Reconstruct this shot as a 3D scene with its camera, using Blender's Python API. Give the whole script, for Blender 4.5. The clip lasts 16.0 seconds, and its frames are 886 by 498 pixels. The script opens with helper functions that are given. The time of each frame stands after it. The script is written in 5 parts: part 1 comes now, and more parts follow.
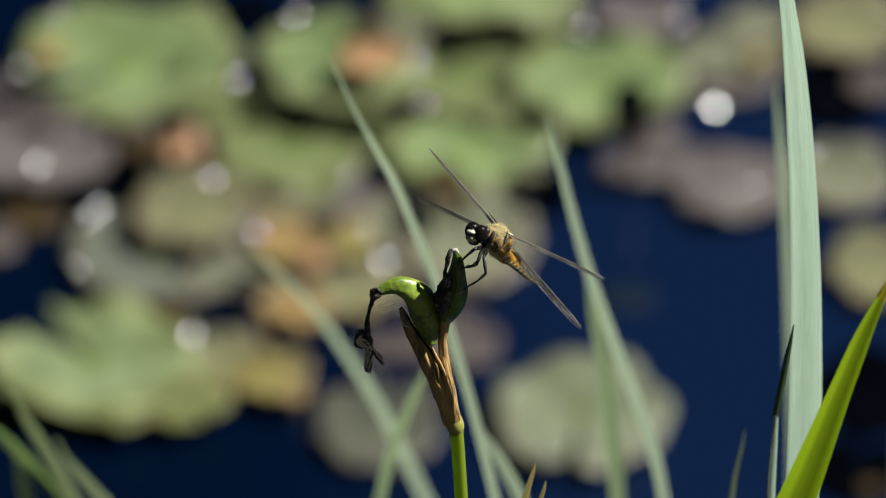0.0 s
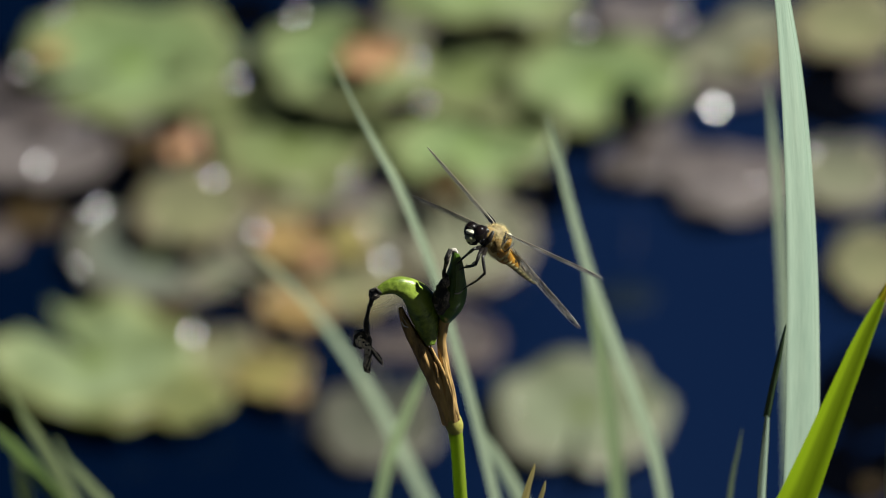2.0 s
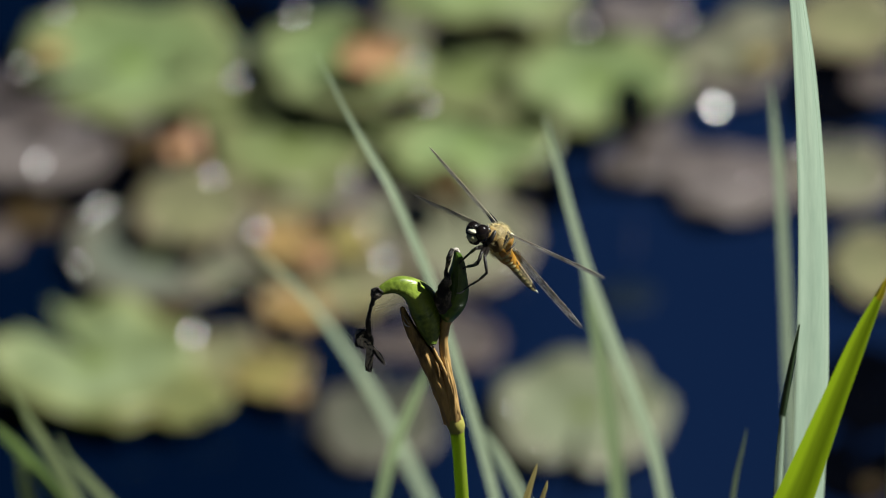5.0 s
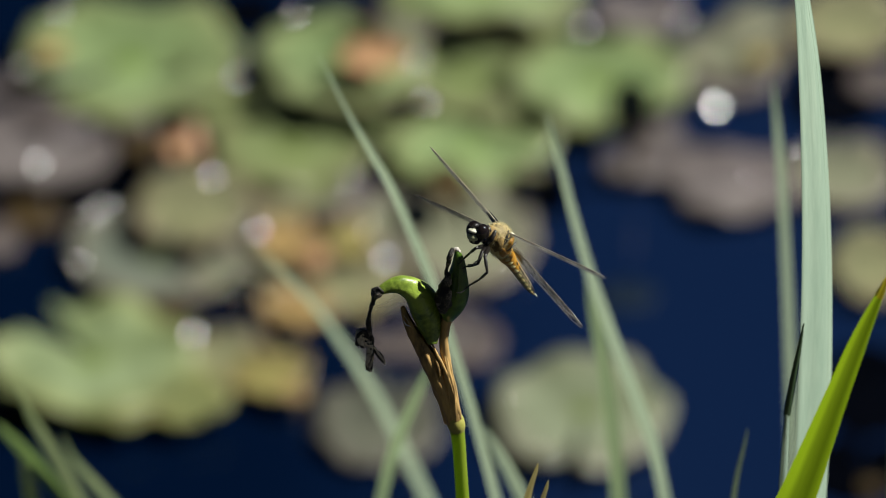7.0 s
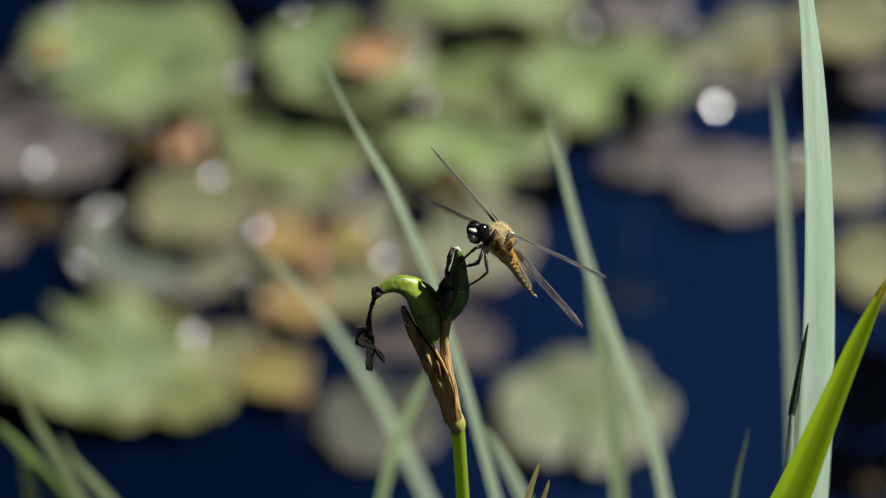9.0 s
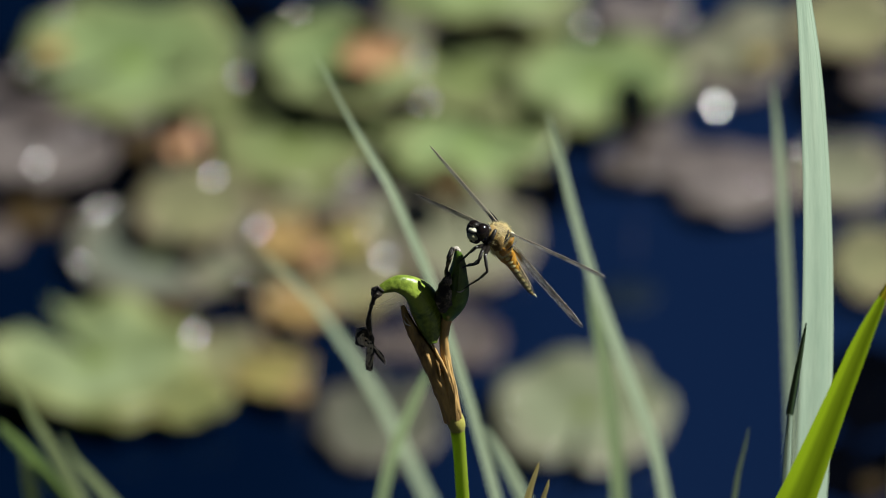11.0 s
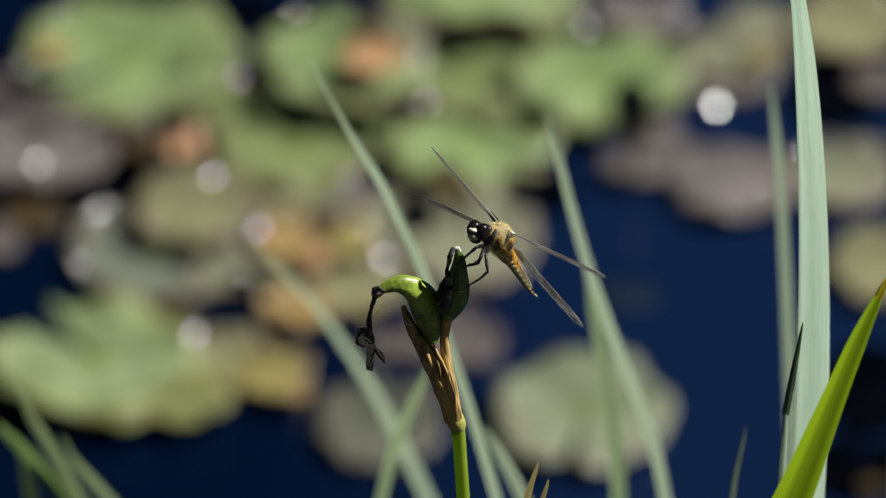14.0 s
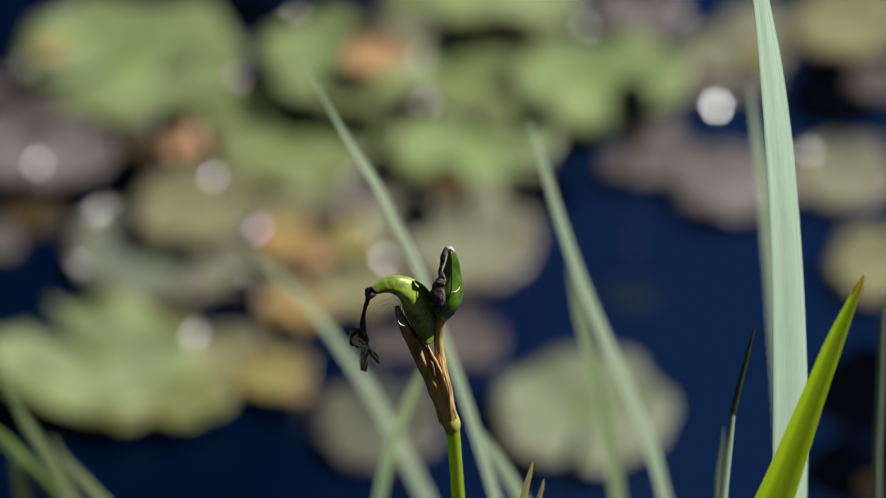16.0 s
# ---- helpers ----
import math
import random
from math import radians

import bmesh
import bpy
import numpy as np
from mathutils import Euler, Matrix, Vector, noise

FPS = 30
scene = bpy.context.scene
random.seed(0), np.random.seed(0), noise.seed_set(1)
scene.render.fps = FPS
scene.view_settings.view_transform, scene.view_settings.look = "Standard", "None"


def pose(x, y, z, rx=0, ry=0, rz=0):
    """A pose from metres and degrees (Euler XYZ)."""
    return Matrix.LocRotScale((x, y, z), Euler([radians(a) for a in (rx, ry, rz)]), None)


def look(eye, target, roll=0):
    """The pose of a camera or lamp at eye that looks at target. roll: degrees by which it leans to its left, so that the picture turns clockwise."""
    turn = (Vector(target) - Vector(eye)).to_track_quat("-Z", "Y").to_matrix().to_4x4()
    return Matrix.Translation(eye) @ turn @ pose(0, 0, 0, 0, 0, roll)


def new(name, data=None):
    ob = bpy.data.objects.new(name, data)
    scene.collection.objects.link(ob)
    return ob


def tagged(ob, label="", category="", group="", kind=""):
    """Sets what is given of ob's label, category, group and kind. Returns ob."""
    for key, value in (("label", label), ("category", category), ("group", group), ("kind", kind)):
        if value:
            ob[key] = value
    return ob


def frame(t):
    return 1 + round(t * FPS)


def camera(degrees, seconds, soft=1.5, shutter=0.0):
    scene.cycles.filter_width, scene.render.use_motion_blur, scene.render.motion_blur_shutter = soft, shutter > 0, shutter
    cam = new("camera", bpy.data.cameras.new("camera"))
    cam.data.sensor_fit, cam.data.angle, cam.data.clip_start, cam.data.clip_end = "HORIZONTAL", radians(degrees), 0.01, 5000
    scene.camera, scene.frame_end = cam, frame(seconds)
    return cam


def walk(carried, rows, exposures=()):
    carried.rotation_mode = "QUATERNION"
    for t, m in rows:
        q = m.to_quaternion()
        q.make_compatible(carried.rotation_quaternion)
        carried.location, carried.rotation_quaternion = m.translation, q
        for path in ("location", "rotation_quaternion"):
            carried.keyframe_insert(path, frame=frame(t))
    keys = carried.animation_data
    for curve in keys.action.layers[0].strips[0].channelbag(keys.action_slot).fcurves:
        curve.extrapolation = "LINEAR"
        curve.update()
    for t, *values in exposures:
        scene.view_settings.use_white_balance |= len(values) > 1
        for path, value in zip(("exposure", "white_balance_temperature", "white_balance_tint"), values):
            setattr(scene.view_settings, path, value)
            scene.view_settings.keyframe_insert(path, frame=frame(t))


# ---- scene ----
from mathutils import Quaternion
cam = camera(4.6, 16.0, soft=1.0, shutter=0.15)
cam.data.dof.use_dof = True
cam.data.dof.focus_distance = 3.3
cam.data.dof.aperture_fstop = 15.4

EYE = Vector((0, -2.85788, 2.65))
FAR = Vector((0, 0, 1.0))
walk(cam, [
    (0.0, look(EYE, FAR)),
    (4.0, look(EYE, FAR + Vector((-0.0001, 0, -0.0001)))),
    (6.5, look(EYE, FAR + Vector((-0.0002, 0, -0.0003)))),
    (12.0, look(EYE, FAR + Vector((-0.0004, 0, -0.0006)))),
    (16.0, look(EYE, FAR + Vector((-0.0004, 0, -0.0006)))),
], exposures=[(0.0, 0.66), (16.0, 0.66)])

# ---- light: high sun behind and to one side, clear blue sky ----
SUN_WAY = Vector((0.66, 0.06, 0.75)).normalized()
sun = new("sun", bpy.data.lights.new("sun", "SUN"))
sun.data.energy, sun.data.angle, sun.data.color = 5.0, radians(0.53), (0.975, 0.975, 0.925)
sun.matrix_world = look((0, 0, 30), Vector((0, 0, 30)) - SUN_WAY)
world = bpy.data.worlds.new("sky")
scene.world = world
world.use_nodes = True
sky = world.node_tree.nodes.new("ShaderNodeTexSky")
sky.sky_type, sky.sun_disc = "NISHITA", False
sky.sun_elevation = math.asin(SUN_WAY.z)
sky.sun_rotation = math.atan2(SUN_WAY.x, SUN_WAY.y)
back = world.node_tree.nodes["Background"]
back.inputs[1].default_value = 0.007
sky.air_density, sky.dust_density, sky.ozone_density, sky.altitude = 0.65, 0.05, 5.0, 500
world.node_tree.links.new(sky.outputs[0], back.inputs[0])


# ---- materials ----
def node(tree, kind, x=0, y=0, **values):
    n = tree.nodes.new(kind)
    n.location = (x, y)
    for key, value in values.items():
        n.inputs[key.replace("_", " ")].default_value = value
    return n


def surface(name, dark, light, size=200.0, rough=0.5, bump=0.2, through_light=None, share=0.4,
            metal=0.0, stretch=(1, 1, 1), coords="Object", vary=0.12, gloss=0.5, hard=(0.38, 0.80), rim=None):
    """Two scales of noise between two colours; through_light: colour of what shines through."""
    m = bpy.data.materials.new(name)
    m.use_nodes = True
    tree = m.node_tree
    link = tree.links.new
    bsdf = tree.nodes["Principled BSDF"]
    out = tree.nodes["Material Output"]
    where = node(tree, "ShaderNodeTexCoord")
    scale = node(tree, "ShaderNodeMapping", Scale=stretch)
    link(where.outputs[coords], scale.inputs[0])
    fine = node(tree, "ShaderNodeTexNoise", Scale=size, Detail=5.0, Roughness=0.6)
    wide = node(tree, "ShaderNodeTexNoise", Scale=size * 0.13, Detail=2.0)
    link(scale.outputs[0], fine.inputs["Vector"])
    link(scale.outputs[0], wide.inputs["Vector"])
    both = tree.nodes.new("ShaderNodeMath")
    both.operation = "MULTIPLY_ADD"
    link(fine.outputs[0], both.inputs[0])
    both.inputs[1].default_value = 0.6
    half = tree.nodes.new("ShaderNodeMath")
    half.operation = "MULTIPLY"
    link(wide.outputs[0], half.inputs[0])
    half.inputs[1].default_value = 0.6
    link(half.outputs[0], both.inputs[2])
    ramp = tree.nodes.new("ShaderNodeValToRGB")
    ramp.color_ramp.elements[0].position, ramp.color_ramp.elements[1].position = hard
    ramp.color_ramp.elements[0].color, ramp.color_ramp.elements[1].color = (*dark, 1), (*light, 1)
    link(both.outputs[0], ramp.inputs[0])
    shade = ramp.outputs[0]
    if rim:
        # a leaf's worn rim, uneven, and its paler veins running out from the middle
        spread = node(tree, "ShaderNodeMapping", Location=(-0.5, -0.5, 0), Scale=(1, 1, 0))
        link(where.outputs["Generated"], spread.inputs[0])
        far = node(tree, "ShaderNodeVectorMath")
        far.operation = "LENGTH"
        link(spread.outputs[0], far.inputs[0])
        uneven = node(tree, "ShaderNodeMath")
        uneven.operation = "MULTIPLY_ADD"
        link(wide.outputs[0], uneven.inputs[0])
        uneven.inputs[1].default_value = 0.5
        link(far.outputs["Value"], uneven.inputs[2])
        edge = node(tree, "ShaderNodeMapRange")
        edge.inputs["From Min"].default_value, edge.inputs["From Max"].default_value = 0.56, 0.78
        link(uneven.outputs[0], edge.inputs[0])
        worn = node(tree, "ShaderNodeMix")
        worn.data_type = "RGBA"
        worn.inputs[7].default_value = (*rim, 1)
        link(edge.outputs[0], worn.inputs[0])
        link(shade, worn.inputs[6])
        angle = node(tree, "ShaderNodeTexGradient")
        angle.gradient_type = "RADIAL"
        link(spread.outputs[0], angle.inputs[0])
        wave = node(tree, "ShaderNodeMath")
        wave.operation = "MULTIPLY"
        wave.inputs[1].default_value = 2 * math.pi * 16
        link(angle.outputs["Fac"], wave.inputs[0])
        sine = node(tree, "ShaderNodeMath")
        sine.operation = "SINE"
        link(wave.outputs[0], sine.inputs[0])
        thin = node(tree, "ShaderNodeMapRange")
        thin.inputs["From Min"].default_value, thin.inputs["To Max"].default_value = 0.75, 0.3
        link(sine.outputs[0], thin.inputs[0])
        veined = node(tree, "ShaderNodeMix")
        veined.data_type = "RGBA"
        veined.inputs[7].default_value = (*[min(1, 1.5 * c) for c in light], 1)
        link(thin.outputs[0], veined.inputs[0])
        link(worn.outputs[2], veined.inputs[6])
        shade = veined.outputs[2]
        if light[1] > 1.1 * light[0]:
            heart = node(tree, "ShaderNodeMapRange")
            heart.inputs["From Min"].default_value, heart.inputs["From Max"].default_value = 0.02, 0.11
            heart.inputs["To Min"].default_value, heart.inputs["To Max"].default_value = 0.75, 0.0
            link(far.outputs["Value"], heart.inputs[0])
            core = node(tree, "ShaderNodeMix")
            core.data_type = "RGBA"
            core.inputs[7].default_value = (0.55 * light[0], 0.68 * light[1], 0.10 * light[2], 1)
            link(heart.outputs[0], core.inputs[0])
            link(shade, core.inputs[6])
            shade = core.outputs[2]
    tint = node(tree, "ShaderNodeHueSaturation")
    own = node(tree, "ShaderNodeObjectInfo")
    span = node(tree, "ShaderNodeMapRange")
    span.inputs["To Min"].default_value, span.inputs["To Max"].default_value = 1 - vary, 1 + vary
    link(own.outputs["Random"], span.inputs[0])
    link(span.outputs[0], tint.inputs["Value"])
    link(shade, tint.inputs["Color"])
    colour = tint.outputs[0]
    link(colour, bsdf.inputs["Base Color"])
    bsdf.inputs["Roughness"].default_value = rough
    bsdf.inputs["Metallic"].default_value = metal
    bsdf.inputs["Specular IOR Level"].default_value = gloss
    if bump:
        b = node(tree, "ShaderNodeBump", Strength=bump, Distance=0.0004)
        link(fine.outputs[0], b.inputs["Height"])
        link(b.outputs[0], bsdf.inputs["Normal"])
    if through_light:
        glow = node(tree, "ShaderNodeBsdfTranslucent", Color=(*through_light, 1))
        mix = node(tree, "ShaderNodeMixShader", Fac=share)
        link(bsdf.outputs[0], mix.inputs[1])
        link(glow.outputs[0], mix.inputs[2])
        link(mix.outputs[0], out.inputs[0])
    return m


def blade_surface(name, dark, light, through_light, share, rough=0.45, ribs=26.0, gloss=0.5, spine=0.0):
    """Leaf blade: ribs run along its length (UV: across, along). spine: how far its thicker middle holds light back."""
    m = surface(name, dark, light, size=1.0, rough=rough, bump=0.35, through_light=through_light,
                share=share, stretch=(ribs, 2.5, 1), coords="UV", gloss=gloss)
    if spine:
        tree = m.node_tree
        where = node(tree, "ShaderNodeTexCoord")
        split = node(tree, "ShaderNodeSeparateXYZ")
        tree.links.new(where.outputs["UV"], split.inputs[0])
        ramp = tree.nodes.new("ShaderNodeValToRGB")
        for place, value in ((0.0, share), (0.30, share - 0.3 * spine), (0.48, share - spine)):
            e = ramp.color_ramp.elements.new(place) if place else ramp.color_ramp.elements[0]
            e.color = (value, value, value, 1)
        e = ramp.color_ramp.elements[-1]
        e.position, e.color = 1.0, (share, share, share, 1)
        e = ramp.color_ramp.elements.new(0.72)
        e.color = (share - 0.3 * spine,) * 3 + (1,)
        tree.links.new(split.outputs[0], ramp.inputs[0])
        mix = next(n for n in tree.nodes if n.bl_idname == "ShaderNodeMixShader")
        tree.links.new(ramp.outputs[0], mix.inputs[0])
    return m


LEAF_PALE = blade_surface("leaf_pale", (0.31, 0.43, 0.32), (0.455, 0.57, 0.43), (0.34, 0.46, 0.28), 0.2, 0.35)
LEAF_GREY = blade_surface("leaf_grey", (0.25, 0.32, 0.21), (0.40, 0.48, 0.33), (0.38, 0.50, 0.25), 0.4, 0.35)
LEAF_FRESH = blade_surface("leaf_fresh", (0.16, 0.26, 0.012), (0.28, 0.39, 0.02), (0.31, 0.46, 0.012), 0.8, spine=0.35)
LEAF_LUSH = blade_surface("leaf_lush", (0.08, 0.14, 0.03), (0.16, 0.24, 0.06), (0.24, 0.38, 0.04), 0.35)
LEAF_GOLD = blade_surface("leaf_gold", (0.25, 0.18, 0.02), (0.42, 0.30, 0.05), (0.45, 0.36, 0.02), 0.7)
LEAF_MOSS = blade_surface("leaf_moss", (0.17, 0.22, 0.09), (0.29, 0.35, 0.17), (0.26, 0.36, 0.10), 0.35)
LEAF_DULL = blade_surface("leaf_dull", (0.09, 0.13, 0.06), (0.17, 0.22, 0.12), (0.08, 0.12, 0.04), 0.3)
LEAF_SHADED = blade_surface("leaf_shaded", (0.05, 0.09, 0.04), (0.085, 0.15, 0.065), (0.03, 0.08, 0.01), 0.2)
LEAF_SEAR = blade_surface("leaf_sear", (0.22, 0.20, 0.05), (0.42, 0.34, 0.14), (0.3, 0.24, 0.05), 0.3)
NODE_TAN = surface("node_tan", (0.26, 0.27, 0.04), (0.50, 0.44, 0.12), 700, 0.45, 0.3)
STEM_GREEN = surface("stem_green", (0.25, 0.36, 0.02), (0.42, 0.54, 0.05), 1500, 0.4, 0.15, (0.42, 0.58, 0.03), 0.45, stretch=(1, 1, 0.1))
POD_GREEN = surface("pod_green", (0.022, 0.055, 0.003), (0.27, 0.37, 0.05), 600, 0.28, 0.6, (0.12, 0.26, 0.01), 0.01, hard=(0.40, 0.70))
POD_DEEP = surface("pod_deep", (0.008, 0.024, 0.003), (0.11, 0.22, 0.02), 420, 0.3, 0.35, (0.12, 0.26, 0.01), 0.04)
DRY_SHEATH = surface("dry_sheath", (0.035, 0.016, 0.005), (0.54, 0.34, 0.125), 520, 0.45, 0.7, (0.55, 0.34, 0.09), 0.07, stretch=(1, 1, 0.2), hard=(0.43, 0.68))
DRY_DARK = surface("dry_dark", (0.008, 0.006, 0.005), (0.50, 0.41, 0.32), 2200, 0.5, 0.9, hard=(0.61, 0.78))
DRY_PALE = surface("dry_pale", (0.02, 0.014, 0.01), (0.78, 0.68, 0.56), 1500, 0.6, 0.8, hard=(0.44, 0.62))
DRY_TIP = surface("dry_tip", (0.05, 0.04, 0.03), (0.70, 0.64, 0.56), 2600, 0.6, 0.8, hard=(0.44, 0.68))
SILK = surface("silk", (0.6, 0.6, 0.6), (0.8, 0.8, 0.8), 800, 0.4, 0.0)

PAD_GREEN = surface("pad_green", (0.055, 0.09, 0.024), (0.215, 0.285, 0.122), 24, 0.42, 0.4, (0.2, 0.3, 0.04), 0.1, hard=(0.42, 0.65), rim=(0.165, 0.17, 0.07))
PAD_PALE = surface("pad_pale", (0.075, 0.10, 0.03), (0.185, 0.23, 0.115), 24, 0.45, 0.4, (0.2, 0.3, 0.04), 0.1, hard=(0.43, 0.64), rim=(0.165, 0.175, 0.055))
PAD_LIME = surface("pad_lime", (0.11, 0.115, 0.035), (0.20, 0.22, 0.085), 24, 0.45, 0.4, (0.2, 0.3, 0.04), 0.1, hard=(0.42, 0.68), rim=(0.19, 0.175, 0.055))
PAD_OLIVE = surface("pad_olive", (0.06, 0.06, 0.036), (0.195, 0.195, 0.098), 24, 0.42, 0.4, hard=(0.42, 0.68), rim=(0.12, 0.085, 0.06))
PAD_GREY = surface("pad_grey", (0.045, 0.056, 0.043), (0.135, 0.152, 0.115), 24, 0.4, 0.4, hard=(0.42, 0.70), rim=(0.13, 0.11, 0.08))
PAD_PURPLE = surface("pad_purple", (0.035, 0.027, 0.030), (0.115, 0.098, 0.088), 24, 0.4, 0.4, hard=(0.42, 0.70), rim=(0.07, 0.045, 0.04))
PAD_YELLOW = surface("pad_yellow", (0.085, 0.065, 0.03), (0.25, 0.22, 0.07), 30, 0.42, 0.4, hard=(0.42, 0.66), rim=(0.15, 0.09, 0.045))
PAD_RUST = surface("pad_rust", (0.16, 0.075, 0.035), (0.38, 0.215, 0.11), 30, 0.42, 0.4, hard=(0.40, 0.66))
PAD_TAWNY = surface("pad_tawny", (0.12, 0.075, 0.03), (0.30, 0.20, 0.075), 30, 0.42, 0.4, hard=(0.40, 0.66))
# near-black patches put in for the shade in gaps among the pads
PAD_SHADOW = surface("pad_shadow", (0.0004, 0.0007, 0.0014), (0.0014, 0.0018, 0.0034), 30, 0.95, 0.2, gloss=0.0)
PAD_CREAM = surface("pad_cream", (0.075, 0.09, 0.04), (0.19, 0.215, 0.135), 24, 0.45, 0.4, (0.2, 0.3, 0.04), 0.1, hard=(0.43, 0.64), rim=(0.185, 0.175, 0.125))
PAD_SAGE = surface("pad_sage", (0.075, 0.078, 0.05), (0.18, 0.185, 0.118), 24, 0.45, 0.4, hard=(0.40, 0.70), rim=(0.13, 0.10, 0.08))
PAD_DIM = surface("pad_dim", (0.025, 0.028, 0.02), (0.08, 0.082, 0.058), 24, 0.5, 0.4, hard=(0.44, 0.66), rim=(0.06, 0.05, 0.04))
PAD_MAUVE = surface("pad_mauve", (0.050, 0.040, 0.042), (0.144, 0.125, 0.118), 24, 0.4, 0.4, hard=(0.44, 0.68), rim=(0.085, 0.068, 0.062))
PAD_MOSS = surface("pad_moss", (0.06, 0.08, 0.028), (0.165, 0.20, 0.08), 24, 0.42, 0.4, (0.2, 0.3, 0.04), 0.1, hard=(0.40, 0.70), rim=(0.12, 0.11, 0.05))
PAD_BROWN = surface("pad_brown", (0.009, 0.0055, 0.0008), (0.058, 0.034, 0.005), 30, 0.5, 0.4)
LEAF_STALK = surface("leaf_stalk", (0.05, 0.04, 0.02), (0.12, 0.08, 0.04), 200, 0.5, 0.3)
PAD_SUNK = surface("pad_sunk", (0.004, 0.010, 0.022), (0.010, 0.018, 0.030), 60, 0.5, 0.4, gloss=0.1)

EARTH = surface("earth", (0.016, 0.013, 0.009), (0.045, 0.044, 0.024), 6, 0.9, 0.6, vary=0.0)
FUR_DARK = surface("fur_dark", (0.06, 0.035, 0.01), (0.34, 0.22, 0.06), 1400, 0.6, 0.5)
FUR_GOLD = surface("fur_gold", (0.05, 0.032, 0.010), (0.64, 0.50, 0.22), 520, 0.7, 0.8, hard=(0.42, 0.64))
FUR_PALE = surface("fur_pale", (0.54, 0.47, 0.22), (0.84, 0.76, 0.46), 1400, 0.7, 0.2)
HORN_AMBER = surface("horn_amber", (0.26, 0.11, 0.012), (0.62, 0.32, 0.04), 900, 0.35, 0.3)
# olive greyed so that the sun's sheen on the back is in its colour
HORN_OLIVE = surface("horn_olive", (0.06, 0.045, 0.02), (0.34, 0.28, 0.16), 900, 0.4, 0.3)
HORN_YELLOW = surface("horn_yellow", (0.66, 0.52, 0.18), (0.88, 0.77, 0.40), 900, 0.35, 0.2)
HORN_BLACK = surface("horn_black", (0.006, 0.005, 0.005), (0.02, 0.017, 0.014), 900, 0.3, 0.3)
EYE_BROWN = surface("eye_brown", (0.004, 0.003, 0.003), (0.012, 0.008, 0.007), 500, 0.14, 0.0)
FACE_GREEN = surface("face_green", (0.36, 0.36, 0.18), (0.68, 0.68, 0.44), 500, 0.4, 0.2)
FACE_PALE = surface("face_pale", (0.62, 0.61, 0.44), (0.84, 0.83, 0.68), 500, 0.35, 0.2)
VEIN = surface("vein", (0.04, 0.04, 0.04), (0.42, 0.41, 0.39), 900, 0.35, 0.0)
VEIN_GOLD = surface("vein_gold", (0.10, 0.085, 0.06), (0.62, 0.55, 0.42), 700, 0.4, 0.0)


def membrane_material():
    m = bpy.data.materials.new("wing_membrane")
    m.use_nodes = True
    tree = m.node_tree
    bsdf = tree.nodes["Principled BSDF"]
    bsdf.inputs["Roughness"].default_value = 0.22
    where = node(tree, "ShaderNodeTexCoord")
    cells = node(tree, "ShaderNodeTexVoronoi", Scale=1000.0)
    cells.feature = "DISTANCE_TO_EDGE"
    tree.links.new(where.outputs["Object"], cells.inputs["Vector"])
    net = node(tree, "ShaderNodeValToRGB")
    net.color_ramp.elements[0].position, net.color_ramp.elements[1].position = 0.03, 0.10
    net.color_ramp.elements[0].color, net.color_ramp.elements[1].color = (0.72, 0.72, 0.72, 1), (0.13, 0.13, 0.13, 1)
    tree.links.new(cells.outputs["Distance"], net.inputs[0])
    tone = node(tree, "ShaderNodeValToRGB")
    tone.color_ramp.elements[0].position, tone.color_ramp.elements[1].position = 0.03, 0.10
    tone.color_ramp.elements[0].color, tone.color_ramp.elements[1].color = (0.10, 0.10, 0.10, 1), (0.85, 0.85, 0.86, 1)
    tree.links.new(cells.outputs["Distance"], tone.inputs[0])
    tree.links.new(tone.outputs[0], bsdf.inputs["Base Color"])
    bulge = node(tree, "ShaderNodeBump", Strength=0.9, Distance=0.0003)
    tree.links.new(cells.outputs["Distance"], bulge.inputs["Height"])
    tree.links.new(bulge.outputs[0], bsdf.inputs["Normal"])
    clear = node(tree, "ShaderNodeBsdfTransparent", Color=(0.96, 0.95, 0.92, 1))
    mix = node(tree, "ShaderNodeMixShader")
    tree.links.new(net.outputs[0], mix.inputs[0])
    tree.links.new(clear.outputs[0], mix.inputs[1])
    tree.links.new(bsdf.outputs[0], mix.inputs[2])
    tree.links.new(mix.outputs[0], tree.nodes["Material Output"].inputs[0])
    return m


def water_material():
    m = bpy.data.materials.new("pond_water")
    m.use_nodes = True
    tree = m.node_tree
    bsdf = tree.nodes["Principled BSDF"]
    bsdf.inputs["Roughness"].default_value = 0.04
    bsdf.inputs["IOR"].default_value = 1.333
    where = node(tree, "ShaderNodeTexCoord")
    # sky's mirrored blue put into the base colour, in clouds about a metre across
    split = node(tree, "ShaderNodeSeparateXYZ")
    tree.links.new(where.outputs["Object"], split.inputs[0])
    mottle = node(tree, "ShaderNodeTexNoise", Scale=5.0, Detail=2.0)
    tree.links.new(where.outputs["Object"], mottle.inputs["Vector"])

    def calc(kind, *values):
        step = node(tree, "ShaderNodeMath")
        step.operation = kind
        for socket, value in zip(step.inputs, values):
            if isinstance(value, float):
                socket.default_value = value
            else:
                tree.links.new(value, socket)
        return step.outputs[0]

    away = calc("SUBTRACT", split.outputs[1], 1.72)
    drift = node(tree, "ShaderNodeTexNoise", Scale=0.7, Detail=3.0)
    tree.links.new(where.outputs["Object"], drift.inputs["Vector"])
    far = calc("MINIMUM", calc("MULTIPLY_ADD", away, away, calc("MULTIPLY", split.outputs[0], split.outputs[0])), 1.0)
